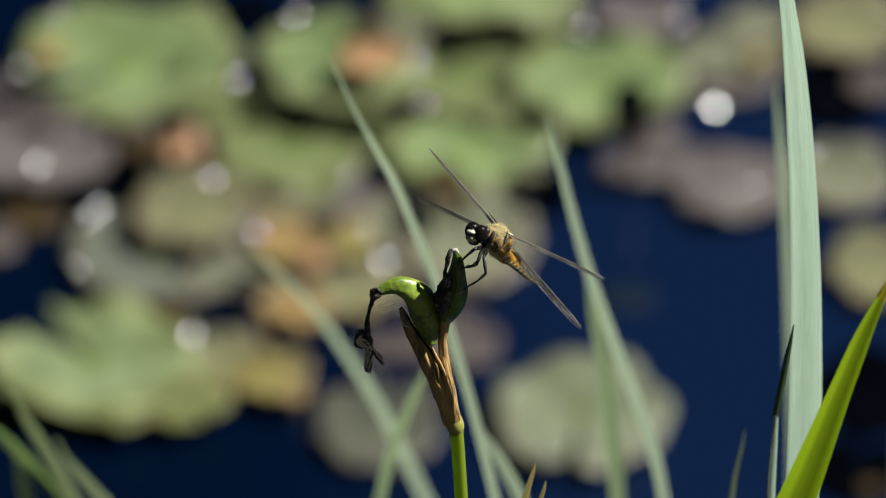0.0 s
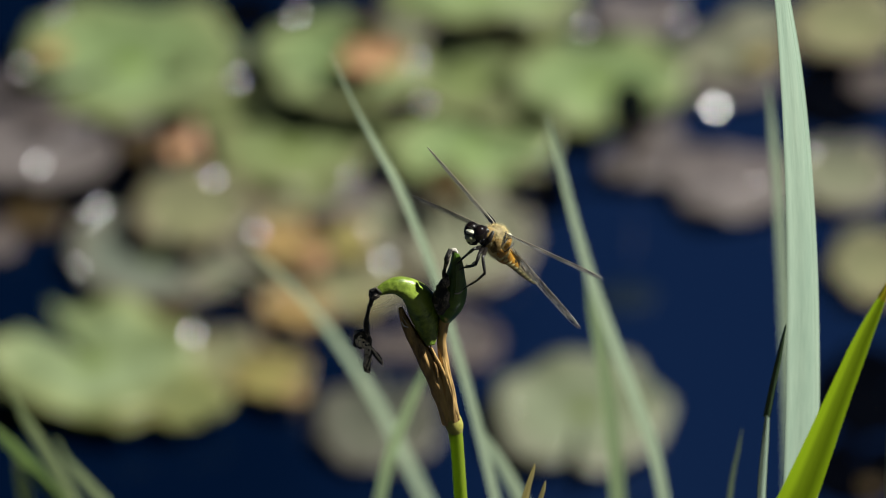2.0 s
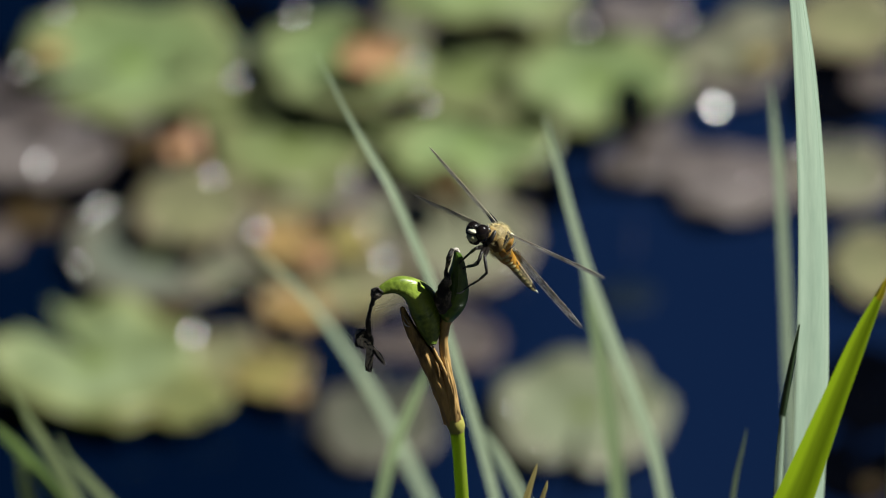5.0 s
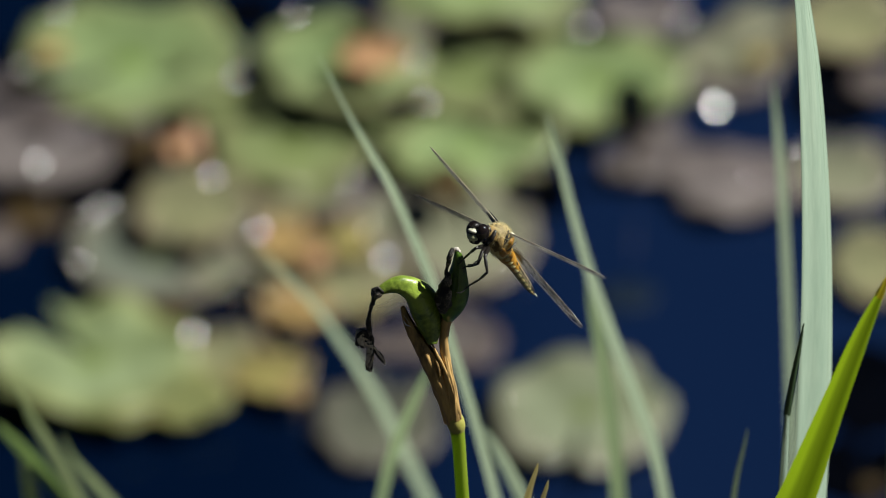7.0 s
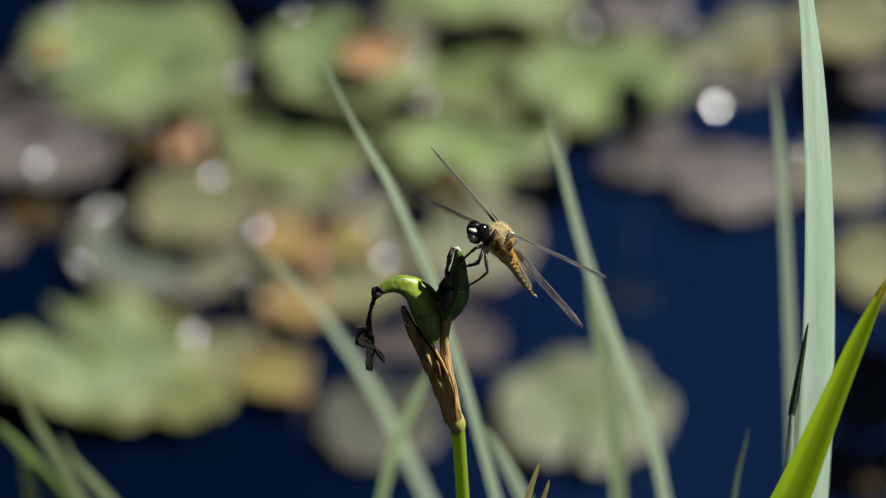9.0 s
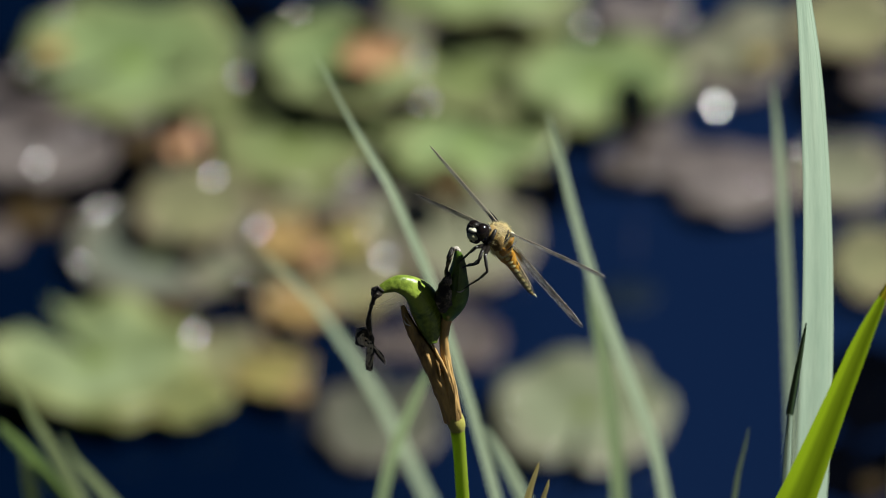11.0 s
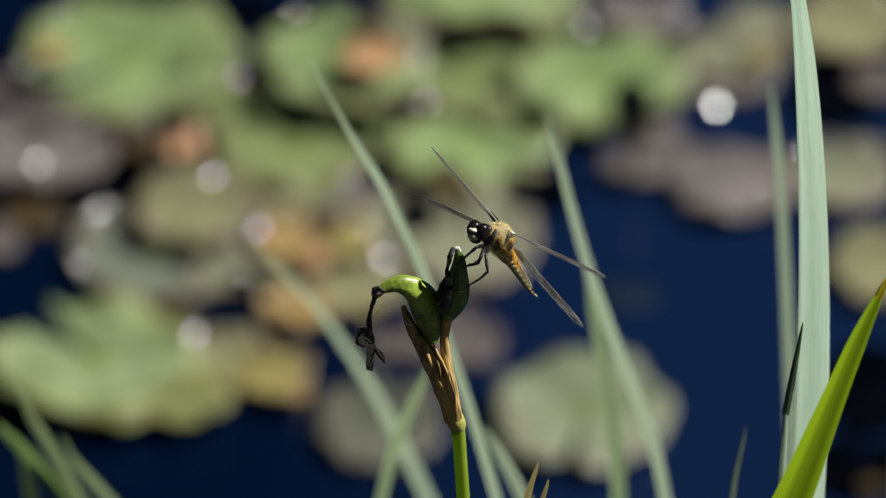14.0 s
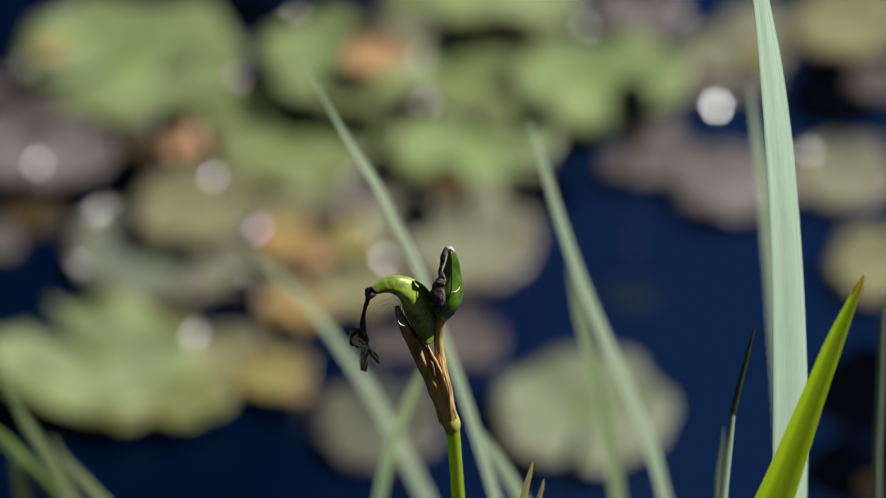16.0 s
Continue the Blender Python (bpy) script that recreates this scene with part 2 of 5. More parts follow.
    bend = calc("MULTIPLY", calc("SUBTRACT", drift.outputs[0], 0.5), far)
    reach = calc("MULTIPLY_ADD", bend, 5.0, calc("MULTIPLY_ADD", mottle.outputs[0], 0.08, split.outputs[0]))
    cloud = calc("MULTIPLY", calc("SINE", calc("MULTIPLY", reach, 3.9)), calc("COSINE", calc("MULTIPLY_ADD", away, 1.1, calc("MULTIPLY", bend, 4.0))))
    paleness = node(tree, "ShaderNodeMapRange")
    paleness.interpolation_type = "SMOOTHSTEP"
    paleness.inputs["From Min"].default_value, paleness.inputs["From Max"].default_value = -0.27, 0.52
    tree.links.new(cloud, paleness.inputs[0])
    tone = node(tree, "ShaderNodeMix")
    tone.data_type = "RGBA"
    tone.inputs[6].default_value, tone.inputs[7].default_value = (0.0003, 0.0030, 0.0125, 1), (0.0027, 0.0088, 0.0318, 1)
    tree.links.new(paleness.outputs[0], tone.inputs[0])
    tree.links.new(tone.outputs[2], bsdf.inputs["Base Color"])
    wave = node(tree, "ShaderNodeTexNoise", Scale=9.0, Detail=2.0)
    tree.links.new(where.outputs["Object"], wave.inputs["Vector"])
    bump = node(tree, "ShaderNodeBump", Strength=0.08, Distance=0.01)
    tree.links.new(wave.outputs[0], bump.inputs["Height"])
    tree.links.new(bump.outputs[0], bsdf.inputs["Normal"])
    return m


def drop_material():
    m = bpy.data.materials.new("wet_bead")
    m.use_nodes = True
    bsdf = m.node_tree.nodes["Principled BSDF"]
    bsdf.inputs["Base Color"].default_value = (0.10, 0.13, 0.07, 1)
    bsdf.inputs["Roughness"].default_value = 0.18
    bsdf.inputs["IOR"].default_value = 1.5
    return m


MEMBRANE, WATER, BEAD = membrane_material(), water_material(), drop_material()


# ---- mesh helpers ----
def mesh_of(bm, name, material, smooth=True):
    me = bpy.data.meshes.new(name)
    bm.normal_update()
    bm.to_mesh(me)
    bm.free()
    me.materials.append(material)
    if smooth:
        me.shade_smooth()
    return me


def part(name, bm, material, parent=None, label="", smooth=True):
    ob = new(name, mesh_of(bm, name, material, smooth))
    ob.parent = parent
    if label:
        ob["label"] = label
    return ob


def facing(place, forward, up):
    """A pose with x along forward and z near up."""
    x = Vector(forward).normalized()
    y = Vector(up).cross(x).normalized()
    z = x.cross(y)
    m = Matrix((x, y, z)).transposed().to_4x4()
    m.translation = place
    return m


def glide(points, steps=6):
    """A smooth line through places (x, y, z and what goes with them), unevenly spaced ones too."""
    p = [np.array(q, float) for q in points]
    gaps = [max(np.linalg.norm(b[:3] - a[:3]), 1e-6) for a, b in zip(p, p[1:])]
    slopes = [(b - a) / g for a, b, g in zip(p, p[1:], gaps)]
    ways = [slopes[0]]
    for i in range(1, len(p) - 1):
        ways.append((slopes[i - 1] * gaps[i] + slopes[i] * gaps[i - 1]) / (gaps[i] + gaps[i - 1]))
    ways.append(slopes[-1])
    line = []
    for i, g in enumerate(gaps):
        for k in range(steps):
            t = k / steps
            line.append((2 * t ** 3 - 3 * t * t + 1) * p[i] + (t ** 3 - 2 * t * t + t) * g * ways[i]
                        + (3 * t * t - 2 * t ** 3) * p[i + 1] + (t ** 3 - t * t) * g * ways[i + 1])
    line.append(p[-1])
    return line


def tube(bm, points, radii, sides=10, steps=6, rough=0.0, flat=1.0, lobes=0.0):
    """A closed tube of changing radius along a smooth line; flat squeezes it from front to back, lobes give it three ridges."""
    rows = glide([(*p, r) for p, r in zip(points, radii)], steps)
    rings, side = [], None
    grain = 0.6 / max(max(radii), 5e-4)
    for i, row in enumerate(rows):
        here = Vector(row[:3])
        way = Vector(rows[min(i + 1, len(rows) - 1)][:3]) - Vector(rows[max(i - 1, 0)][:3])
        way.normalize()
        if side is None:
            side = way.orthogonal().normalized() if abs(way.x) > 0.9 else (Vector((1, 0, 0)) - way * way.x).normalized()
        side = (side - way * side.dot(way)).normalized()
        other = way.cross(side)
        ring = []
        for k in range(sides):
            a = 2 * math.pi * k / sides
            r = max(row[3], 1e-5) * (1 + lobes * math.cos(3 * a + 0.6))
            if rough:
                spot = (here + side * math.cos(a) * r + other * math.sin(a) * r) * grain
                r *= 1 + rough * noise.noise(spot) + (0.5 * rough * noise.noise(spot * 2.7) if rough > 0.2 else 0)
            ring.append(bm.verts.new(here + side * (math.cos(a) * r) + other * (math.sin(a) * r * flat)))
        rings.append(ring)
    for a, b in zip(rings, rings[1:]):
        for k in range(sides):
            bm.faces.new((a[k], a[(k + 1) % sides], b[(k + 1) % sides], b[k]))
    bm.faces.new(rings[0][::-1])
    bm.faces.new(rings[-1])
    return rings


def ball(bm, place, size, turn=None, u=20, v=14, bumps=0.0):
    made = bmesh.ops.create_uvsphere(bm, u_segments=u, v_segments=v, radius=1.0)["verts"]
    m = Matrix.Translation(place) @ (turn.to_4x4() if turn else Matrix()) @ Matrix.Diagonal((*size, 1))
    for q in made:
        if bumps:
            q.co *= 1 + bumps * noise.noise(q.co * 2.3 + Vector(place) * 900)
        q.co = m @ q.co
    return made


# ---- pond: one ground sheet with a basin, water on it ----
def ground_height(x, y):
    shore_near = -0.55 + 0.12 * math.sin(x * 1.7) if abs(x) < 60 else -0.55
    bank = max(0.0, min(1.0, (shore_near - y) / 1.3))
    z = -0.55 + 0.6 * max(0.0, min(1.0, (shore_near + 0.5 - y) / 0.5)) + 1.05 * bank * bank * (3 - 2 * bank)
    out = max(0.0, min(1.0, (max(abs(x) - 14, y - 22)) / 3.0))
    return max(z, -0.55 + 1.2 * out * out * (3 - 2 * out))


def build_ground():
    xs = [-3000, -800, -200, -60, -30, -20, -17, -15.5, -14] + [-10 + i for i in range(7)] + [-3 + 0.3 * i for i in range(21)] + [4 + i for i in range(7)] + [14, 15.5, 17, 20, 30, 60, 200, 800, 3000]
    ys = [-3000, -800, -200, -60, -20, -8, -4] + [-3 + 0.2 * i for i in range(21)] + [1.5, 2, 3, 4, 6, 8, 12, 16, 20, 22, 23, 24, 25, 28, 40, 100, 300, 1000, 3000]
    bm = bmesh.new()
    grid = [[bm.verts.new((x, y, ground_height(x, y) + 0.03 * noise.noise(Vector((x, y, 0)) * 2))) for x in xs] for y in ys]
    for a, b in zip(grid, grid[1:]):
        for i in range(len(xs) - 1):
            bm.faces.new((a[i], a[i + 1], b[i + 1], b[i]))
    g = part("ground", bm, EARTH)
    tagged(g, "dark earth bank and bed round the pond", "ground", kind="structure")
    bm = bmesh.new()
    corners = [bm.verts.new(p) for p in ((-16, -0.6, 0), (16, -0.6, 0), (16, 24, 0), (-16, 24, 0))]
    bm.faces.new(corners)
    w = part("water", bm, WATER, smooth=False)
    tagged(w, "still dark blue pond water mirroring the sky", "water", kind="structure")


build_ground()


# ---- water lily pads ----
def lily_pad(x, y, radius, notch, material, label, lift=0.004, curl=0.10, tilt=(0, 0), seed=0, gap=0.22, long=1.0):
    """A floating leaf with a notch, a wavy, partly upturned rim and a thin edge. tilt: degrees about x and y; long: its length over its breadth."""
    bm = bmesh.new()
    around, out = 56, 8
    shift = Vector((seed * 3.7, seed * 1.3, 0))
    top, low = [], []
    for i in range(around + 1):
        f = i / around
        a = radians(notch) + gap / 2 + f * (2 * math.pi - gap)
        edge = 1 + 0.13 * noise.noise(Vector((math.cos(a) * 1.4, math.sin(a) * 1.4, 0)) + shift)
        edge *= 1 + 0.025 * math.sin(7 * a + seed) + 0.015 * math.sin(12 * a + 2 * seed)
        if gap > 0.3:
            edge *= 1 + 0.04 * math.cos(12 * (a + 1.45))
        edge *= 1 - 0.10 * math.exp(-(min(f, 1 - f) / 0.03) ** 2)
        wave = noise.noise(Vector((math.cos(a) * 1.7, math.sin(a) * 1.7, 5)) + shift) + 0.25 * math.sin(7 * a + seed)
        for k in range(out + 1):
            r = k / out
            z = curl * radius * (0.45 + 1.7 * wave) * r ** 3 + 0.035 * radius * noise.noise(Vector((r * 3 * math.cos(a), r * 3 * math.sin(a), 9)) + shift)
            p = Vector((math.cos(a) * r * edge * radius, math.sin(a) * r * edge * radius * long, max(z, -0.002)))
            top.append(bm.verts.new(p))
            low.append(bm.verts.new(p - Vector((0, 0, 0.0009))))
    n = out + 1
    for i in range(around):
        for k in range(out):
            a, b, c, d = i * n + k, i * n + k + 1, (i + 1) * n + k + 1, (i + 1) * n + k
            bm.faces.new((top[a], top[b], top[c], top[d]))
            bm.faces.new((low[d], low[c], low[b], low[a]))
        e = i * n + out
        bm.faces.new((top[e], low[e], low[e + n], top[e + n]))
    for k in range(out):
        bm.faces.new((top[k], low[k], low[k + 1], top[k + 1]))
        e = around * n + k
        bm.faces.new((top[e + 1], low[e + 1], low[e], top[e]))
    ob = part("lily_pad", bm, material)
    bm = bmesh.new()
    tube(bm, [(0, 0, -0.0005), (0.002, 0.004, -0.03 - lift), (0.01, 0.012, -0.2)], [0.0024, 0.0022, 0.0022], 8, 3)
    part("leaf_stalk", bm, LEAF_STALK, ob)
    ob.matrix_basis = pose(x, y, lift + math.sin(radians(abs(tilt[0]) + abs(tilt[1]))) * radius * 0.8, tilt[0], tilt[1], 0)
    return tagged(ob, label, "lily pad", "lily pads on the pond")


GREEN = "round green lily pad floating on dark water"
PALE = "pale green lily pad with a wavy rim on the water"
OLIVE = "olive yellowing lily pad floating on the pond"
GREY = "grey-green wet lily pad lying flat on water"
PURPLE = "mauve-brown ageing lily pad floating on the pond"
YELLOW = "yellow dying lily pad among green ones"
SHADOW = "black patch put in for the shade among lily pads"
BROWN = "dark brown patch for rotting lily leaves and shade"
TAWNY = "tawny brown withering lily leaf among green pads"
CREAM = "cream-green lily pad with a wavy rim on the water"
RUST = "small rust-red withered lily leaf on other pads"

PADS = [
    ((-0.155, 1.906), 0.0569, 215, PAD_GREEN, GREEN, 0.006, 0.1, (0, 0), 1, 0.2, 1.06),
    ((-0.050, 1.880), 0.0426, 200, PAD_GREEN, GREEN, 0.019, 0.1, (2, 0), 2, 0.2, 1.12),
    ((0.018, 1.942), 0.0484, 20, PAD_GREEN, GREEN, 0.03, 0.06, (0, 0), 3, 0.2, 0.75),
    ((0.012, 1.882), 0.0329, 140, PAD_MOSS, GREEN, 0.011, 0.1, (0, 0), 4, 0.2, 1.2),
    ((0.077, 1.871), 0.0463, 300, PAD_GREEN, GREEN, 0.014, 0.1, (0, 0), 5, 0.2, 1.0),
    ((0.013, 1.814), 0.0406, 330, PAD_GREEN, GREEN, 0.008, 0.08, (0, 0), 6, 0.2, 0.92),
    ((-0.075, 1.820), 0.0388, 60, PAD_MOSS, GREEN, 0.006, 0.08, (0, 0), 7, 0.2, 1.12),
    ((-0.196, 1.821), 0.0380, 30, PAD_MAUVE, PURPLE, 0.005, 0.1, (0, 0), 8, 0.2, 1.1),
    ((-0.121, 1.748), 0.0296, 250, PAD_OLIVE, OLIVE, 0.013, 0.12, (0, 0), 9, 0.2, 1.4),
    ((-0.138, 1.719), 0.0426, 80, PAD_GREY, GREY, 0.004, 0.08, (0, 0), 10, 0.2, 1.2),
    ((-0.163, 1.603), 0.0500, 135, PAD_PALE, PALE, 0.014, 0.11, (1, 0), 11, 0.42, 1.06),
    ((-0.120, 1.575), 0.0205, 300, PAD_LIME, PALE, 0.01, 0.12, (0, 0), 12, 0.2, 1.25),
    ((-0.082, 1.605), 0.0186, 130, PAD_YELLOW, YELLOW, 0.005, 0.2, (0, 0), 13, 0.2, 1.45),
    ((-0.103, 1.627), 0.0186, 100, PAD_OLIVE, OLIVE, 0.003, 0.1, (0, 0), 14, 0.2, 1.5),
    ((-0.030, 1.562), 0.0295, 80, PAD_DIM, GREY, 0.003, 0.1, (0, 0), 15, 0.2, 1.45),
    ((0.004, 1.643), 0.0247, 30, PAD_PURPLE, PURPLE, 0.002, 0.1, (0, 0), 16, 0.2, 1.1),
    ((0.013, 1.732), 0.0329, 100, PAD_SAGE, GREY, 0.004, 0.12, (0, 0), 17, 0.2, 1.45),
    ((-0.075, 1.725), 0.0158, 300, PAD_TAWNY, TAWNY, 0.008, 0.2, (0, 0), 18, 0.2, 1.35),
    ((-0.044, 1.727), 0.0126, 10, PAD_YELLOW, YELLOW, 0.007, 0.25, (0, 0), 19, 0.2, 1.6),
    ((-0.070, 1.668), 0.0188, 200, PAD_TAWNY, TAWNY, 0.004, 0.2, (0, 0), 20, 0.2, 1.0),
    ((-0.050, 1.691), 0.0188, 120, PAD_OLIVE, OLIVE, 0.003, 0.1, (0, 0), 21, 0.2, 1.3),
    ((-0.078, 1.778), 0.0244, 20, PAD_OLIVE, OLIVE, 0.003, 0.1, (0, 0), 22, 0.2, 1.0),
    ((-0.048, 1.777), 0.0186, 120, PAD_MAUVE, PURPLE, 0.002, 0.1, (0, 0), 23, 0.2, 1.0),
    ((-0.104, 1.701), 0.0184, 160, PAD_SAGE, GREY, 0.005, 0.1, (0, 0), 24, 0.2, 1.2),
    ((0.064, 1.562), 0.0410, 262, PAD_CREAM, CREAM, 0.008, 0.07, (1, -1), 7, 0.2, 1.3),
    ((0.096, 1.802), 0.0208, 190, PAD_MAUVE, PURPLE, 0.006, 0.05, (0, 0), 26, 0.2, 0.85),
    ((0.141, 1.784), 0.0332, 200, PAD_MAUVE, PURPLE, 0.007, 0.05, (0, 0), 27, 0.2, 1.05),
    ((0.193, 1.797), 0.0261, 90, PAD_SAGE, GREY, 0.005, 0.12, (0, 0), 28, 0.2, 1.35),
    ((0.204, 1.705), 0.0189, 220, PAD_OLIVE, OLIVE, 0.006, 0.12, (0, 0), 29, 0.2, 1.9),
    ((0.144, 1.912), 0.0266, 40, PAD_SAGE, GREY, 0.007, 0.12, (0, 0), 30, 0.2, 1.0),
    ((0.138, 1.887), 0.0249, 200, PAD_MAUVE, PURPLE, 0.004, 0.08, (0, 0), 31, 0.2, 0.7),
    ((0.097, 1.958), 0.0251, 10, PAD_MAUVE, PURPLE, 0.005, 0.1, (0, 0), 32, 0.2, 0.9),
    ((0.202, 1.941), 0.0305, 330, PAD_OLIVE, OLIVE, 0.008, 0.1, (0, 0), 33, 0.2, 1.2),
    ((0.215, 1.890), 0.0151, 60, PAD_PURPLE, PURPLE, 0.003, 0.1, (0, 0), 34, 0.2, 1.1),
    ((0.106, 1.845), 0.0091, 30, PAD_MAUVE, PURPLE, 0.006, 0.1, (0, 0), 35, 0.2, 2.0),
    ((-0.035, 1.861), 0.0156, 90, PAD_RUST, RUST, 0.034, 0.12, (0, 0), 36, 0.2, 1.0),
    ((-0.126, 1.797), 0.0101, 120, PAD_RUST, RUST, 0.02, 0.4, (0, 0), 37, 0.2, 1.5),
    ((-0.144, 1.816), 0.0139, 30, PAD_BROWN, BROWN, 0.01, 0.1, (0, 0), 38, 0.2, 1.0),
    ((-0.171, 1.783), 0.0213, 10, PAD_SHADOW, SHADOW, 0.0035, 0.02, (0, 0), 39, 0.2, 0.8),
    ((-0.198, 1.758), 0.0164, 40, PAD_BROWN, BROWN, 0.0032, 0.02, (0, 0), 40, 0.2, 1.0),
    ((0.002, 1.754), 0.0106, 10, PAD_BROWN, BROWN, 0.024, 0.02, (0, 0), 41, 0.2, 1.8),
    ((0.091, 1.790), 0.0106, 10, PAD_SHADOW, SHADOW, 0.046, 0.05, (0, 0), 42, 0.2, 2.3),
    ((-0.213, 1.734), 0.0100, 40, PAD_PURPLE, PURPLE, 0.003, 0.1, (0, 0), 43, 0.2, 1.7),
    ((0.087, 1.686), 0.0141, 120, PAD_SUNK, GREY, 0.001, 0, (0, 0), 44, 0.2, 1.0),
    ((-0.018, 1.912), 0.0141, 60, PAD_SAGE, GREY, 0.026, 0.1, (0, 0), 45, 0.2, 1.4),
    ((-0.088, 1.862), 0.0229, 60, PAD_MOSS, GREEN, 0.0042, 0.06, (0, 0), 46, 0.2, 0.8),
    ((-0.111, 1.865), 0.0210, 20, PAD_MOSS, GREEN, 0.0052, 0.06, (0, 0), 47, 0.2, 0.9),
    ((0.156, 1.949), 0.0191, 30, PAD_SAGE, GREY, 0.0045, 0.1, (0, 0), 48, 0.2, 0.9),
    ((-0.029, 1.837), 0.0134, 30, PAD_MOSS, GREEN, 0.005, 0.1, (0, 0), 49, 0.2, 0.9),
    ((-0.193, 1.898), 0.0081, 10, PAD_TAWNY, TAWNY, 0.017, 0.1, (0, 0), 50, 0.2, 1.2),
    # small dark pad laid in for the shading of a dip below it
    ((-0.127, 1.894), 0.0081, 50, PAD_MOSS, GREEN, 0.015, 0.05, (0, 0), 51, 0.2, 0.5),
    ((0.042, 1.785), 0.0080, 20, PAD_OLIVE, OLIVE, 0.013, 0.1, (0, 0), 52, 0.2, 0.7),
    ((-0.093, 1.687), 0.0118, 10, PAD_SHADOW, SHADOW, 0.006, 0.02, (0, 0), 53, 0.2, 0.8),
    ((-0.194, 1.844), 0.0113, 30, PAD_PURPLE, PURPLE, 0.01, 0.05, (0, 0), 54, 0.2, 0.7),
    ((0.036, 1.774), 0.0080, 10, PAD_SHADOW, SHADOW, 0.005, 0.02, (0, 0), 55, 0.2, 0.6),
    ((-0.129, 1.660), 0.0109, 10, PAD_BROWN, BROWN, 0.006, 0.02, (0, 0), 56, 0.2, 0.7),
    ((0.156, 1.901), 0.0081, 10, PAD_YELLOW, YELLOW, 0.012, 0.1, (0, 0), 57, 0.2, 1.2),
    ((-0.097, 1.789), 0.0253, 160, PAD_OLIVE, OLIVE, 0.0028, 0.08, (0, 0), 58, 0.2, 0.9),
    ((-0.026, 1.750), 0.0198, 40, PAD_SAGE, GREY, 0.0032, 0.08, (0, 0), 59, 0.2, 1.4),
    ((-0.089, 1.712), 0.0210, 200, PAD_OLIVE, OLIVE, 0.0018, 0.08, (0, 0), 60, 0.2, 1.2),
    ((-0.034, 1.695), 0.0183, 250, PAD_OLIVE, OLIVE, 0.0022, 0.1, (0, 0), 61, 0.2, 1.3),
    ((-0.162, 1.855), 0.0215, 90, PAD_MAUVE, PURPLE, 0.0035, 0.06, (0, 0), 62, 0.2, 0.7),
    ((0.037, 1.847), 0.0215, 20, PAD_MOSS, GREEN, 0.0095, 0.08, (0, 0), 63, 0.2, 0.9),
    ((0.192, 1.880), 0.0229, 10, PAD_SHADOW, SHADOW, 0.0025, 0.02, (0, 0), 64, 0.2, 1.5),
    ((0.200, 1.597), 0.0271, 10, PAD_SHADOW, SHADOW, 0.001, 0.02, (0, 0), 65, 0.2, 1.5),
    ((0.191, 1.525), 0.0242, 70, PAD_SHADOW, SHADOW, 0.001, 0.02, (0, 0), 66, 0.2, 1.3),
    ((0.198, 1.502), 0.0051, 10, PAD_BROWN, BROWN, 0.006, 0.1, (0, 0), 67, 0.2, 1.4),
    # brown pad placed as the shadow band under the raised pad
    ((0.032, 1.937), 0.0300, 10, PAD_BROWN, BROWN, 0.004, 0.02, (0, 0), 68, 0.2, 0.9),
    ((-0.097, 1.966), 0.0142, 10, PAD_SHADOW, SHADOW, 0.001, 0.02, (0, 0), 69, 0.2, 1.2),
    ((-0.062, 1.781), 0.0146, 100, PAD_MOSS, GREEN, 0.0045, 0.1, (0, 0), 70, 0.2, 0.9),
    ((-0.023, 1.638), 0.0156, 60, PAD_PURPLE, PURPLE, 0.0015, 0.05, (0, 0), 71, 0.2, 0.8),
    ((0.049, 1.957), 0.0191, 80, PAD_MOSS, GREEN, 0.006, 0.1, (0, 0), 72, 0.2, 1.0),
    ((-0.222, 1.889), 0.0162, 10, PAD_PURPLE, PURPLE, 0.002, 0.1, (0, 0), 73, 0.2, 0.8),
    ((-0.148, 1.562), 0.0113, 90, PAD_LIME, PALE, 0.012, 0.1, (0, 0), 74, 0.2, 1.5),
    ((0.110, 1.816), 0.0192, 60, PAD_MAUVE, PURPLE, 0.0045, 0.06, (0, 0), 75, 0.2, 1.0),
    ((-0.069, 1.578), 0.0062, 40, PAD_TAWNY, TAWNY, 0.012, 0.2, (0, 0), 76, 0.2, 1.2),
    ((-0.061, 1.699), 0.0068, 70, PAD_RUST, RUST, 0.014, 0.2, (0, 0), 77, 0.2, 1.4),
    ((-0.057, 1.735), 0.0053, 20, PAD_BROWN, BROWN, 0.012, 0.05, (0, 0), 78, 0.2, 1.2),
    ((-0.037, 1.658), 0.0057, 20, PAD_YELLOW, YELLOW, 0.01, 0.2, (0, 0), 79, 0.2, 1.1),
    ((-0.093, 1.845), 0.0080, 20, PAD_SHADOW, SHADOW, 0.009, 0.02, (0, 0), 80, 0.2, 0.8),
    ((-0.024, 1.826), 0.0069, 20, PAD_SHADOW, SHADOW, 0.026, 0.02, (0, 0), 81, 0.2, 1.0),
    ((-0.038, 1.903), 0.0092, 20, PAD_BROWN, BROWN, 0.03, 0.02, (0, 0), 82, 0.2, 0.8),
]
for place, radius, notch, material, label, lift, curl, tilt, seed, gap, long in PADS:
    lily_pad(place[0], place[1], radius, notch, material, label, lift, curl, tilt, seed, gap, long)


def water_drop(place, size):
    """A bead of water with a flattish face turned to the sun's glint."""
    facet = (SUN_WAY + Vector((0, -0.866, 0.5))).normalized()
    bm = bmesh.new()
    ball(bm, (0, 0, 0), (size, size, size), u=24, v=16)
    cut = 0.55 * size
    for q in bm.verts:
        d = q.co.dot(facet)
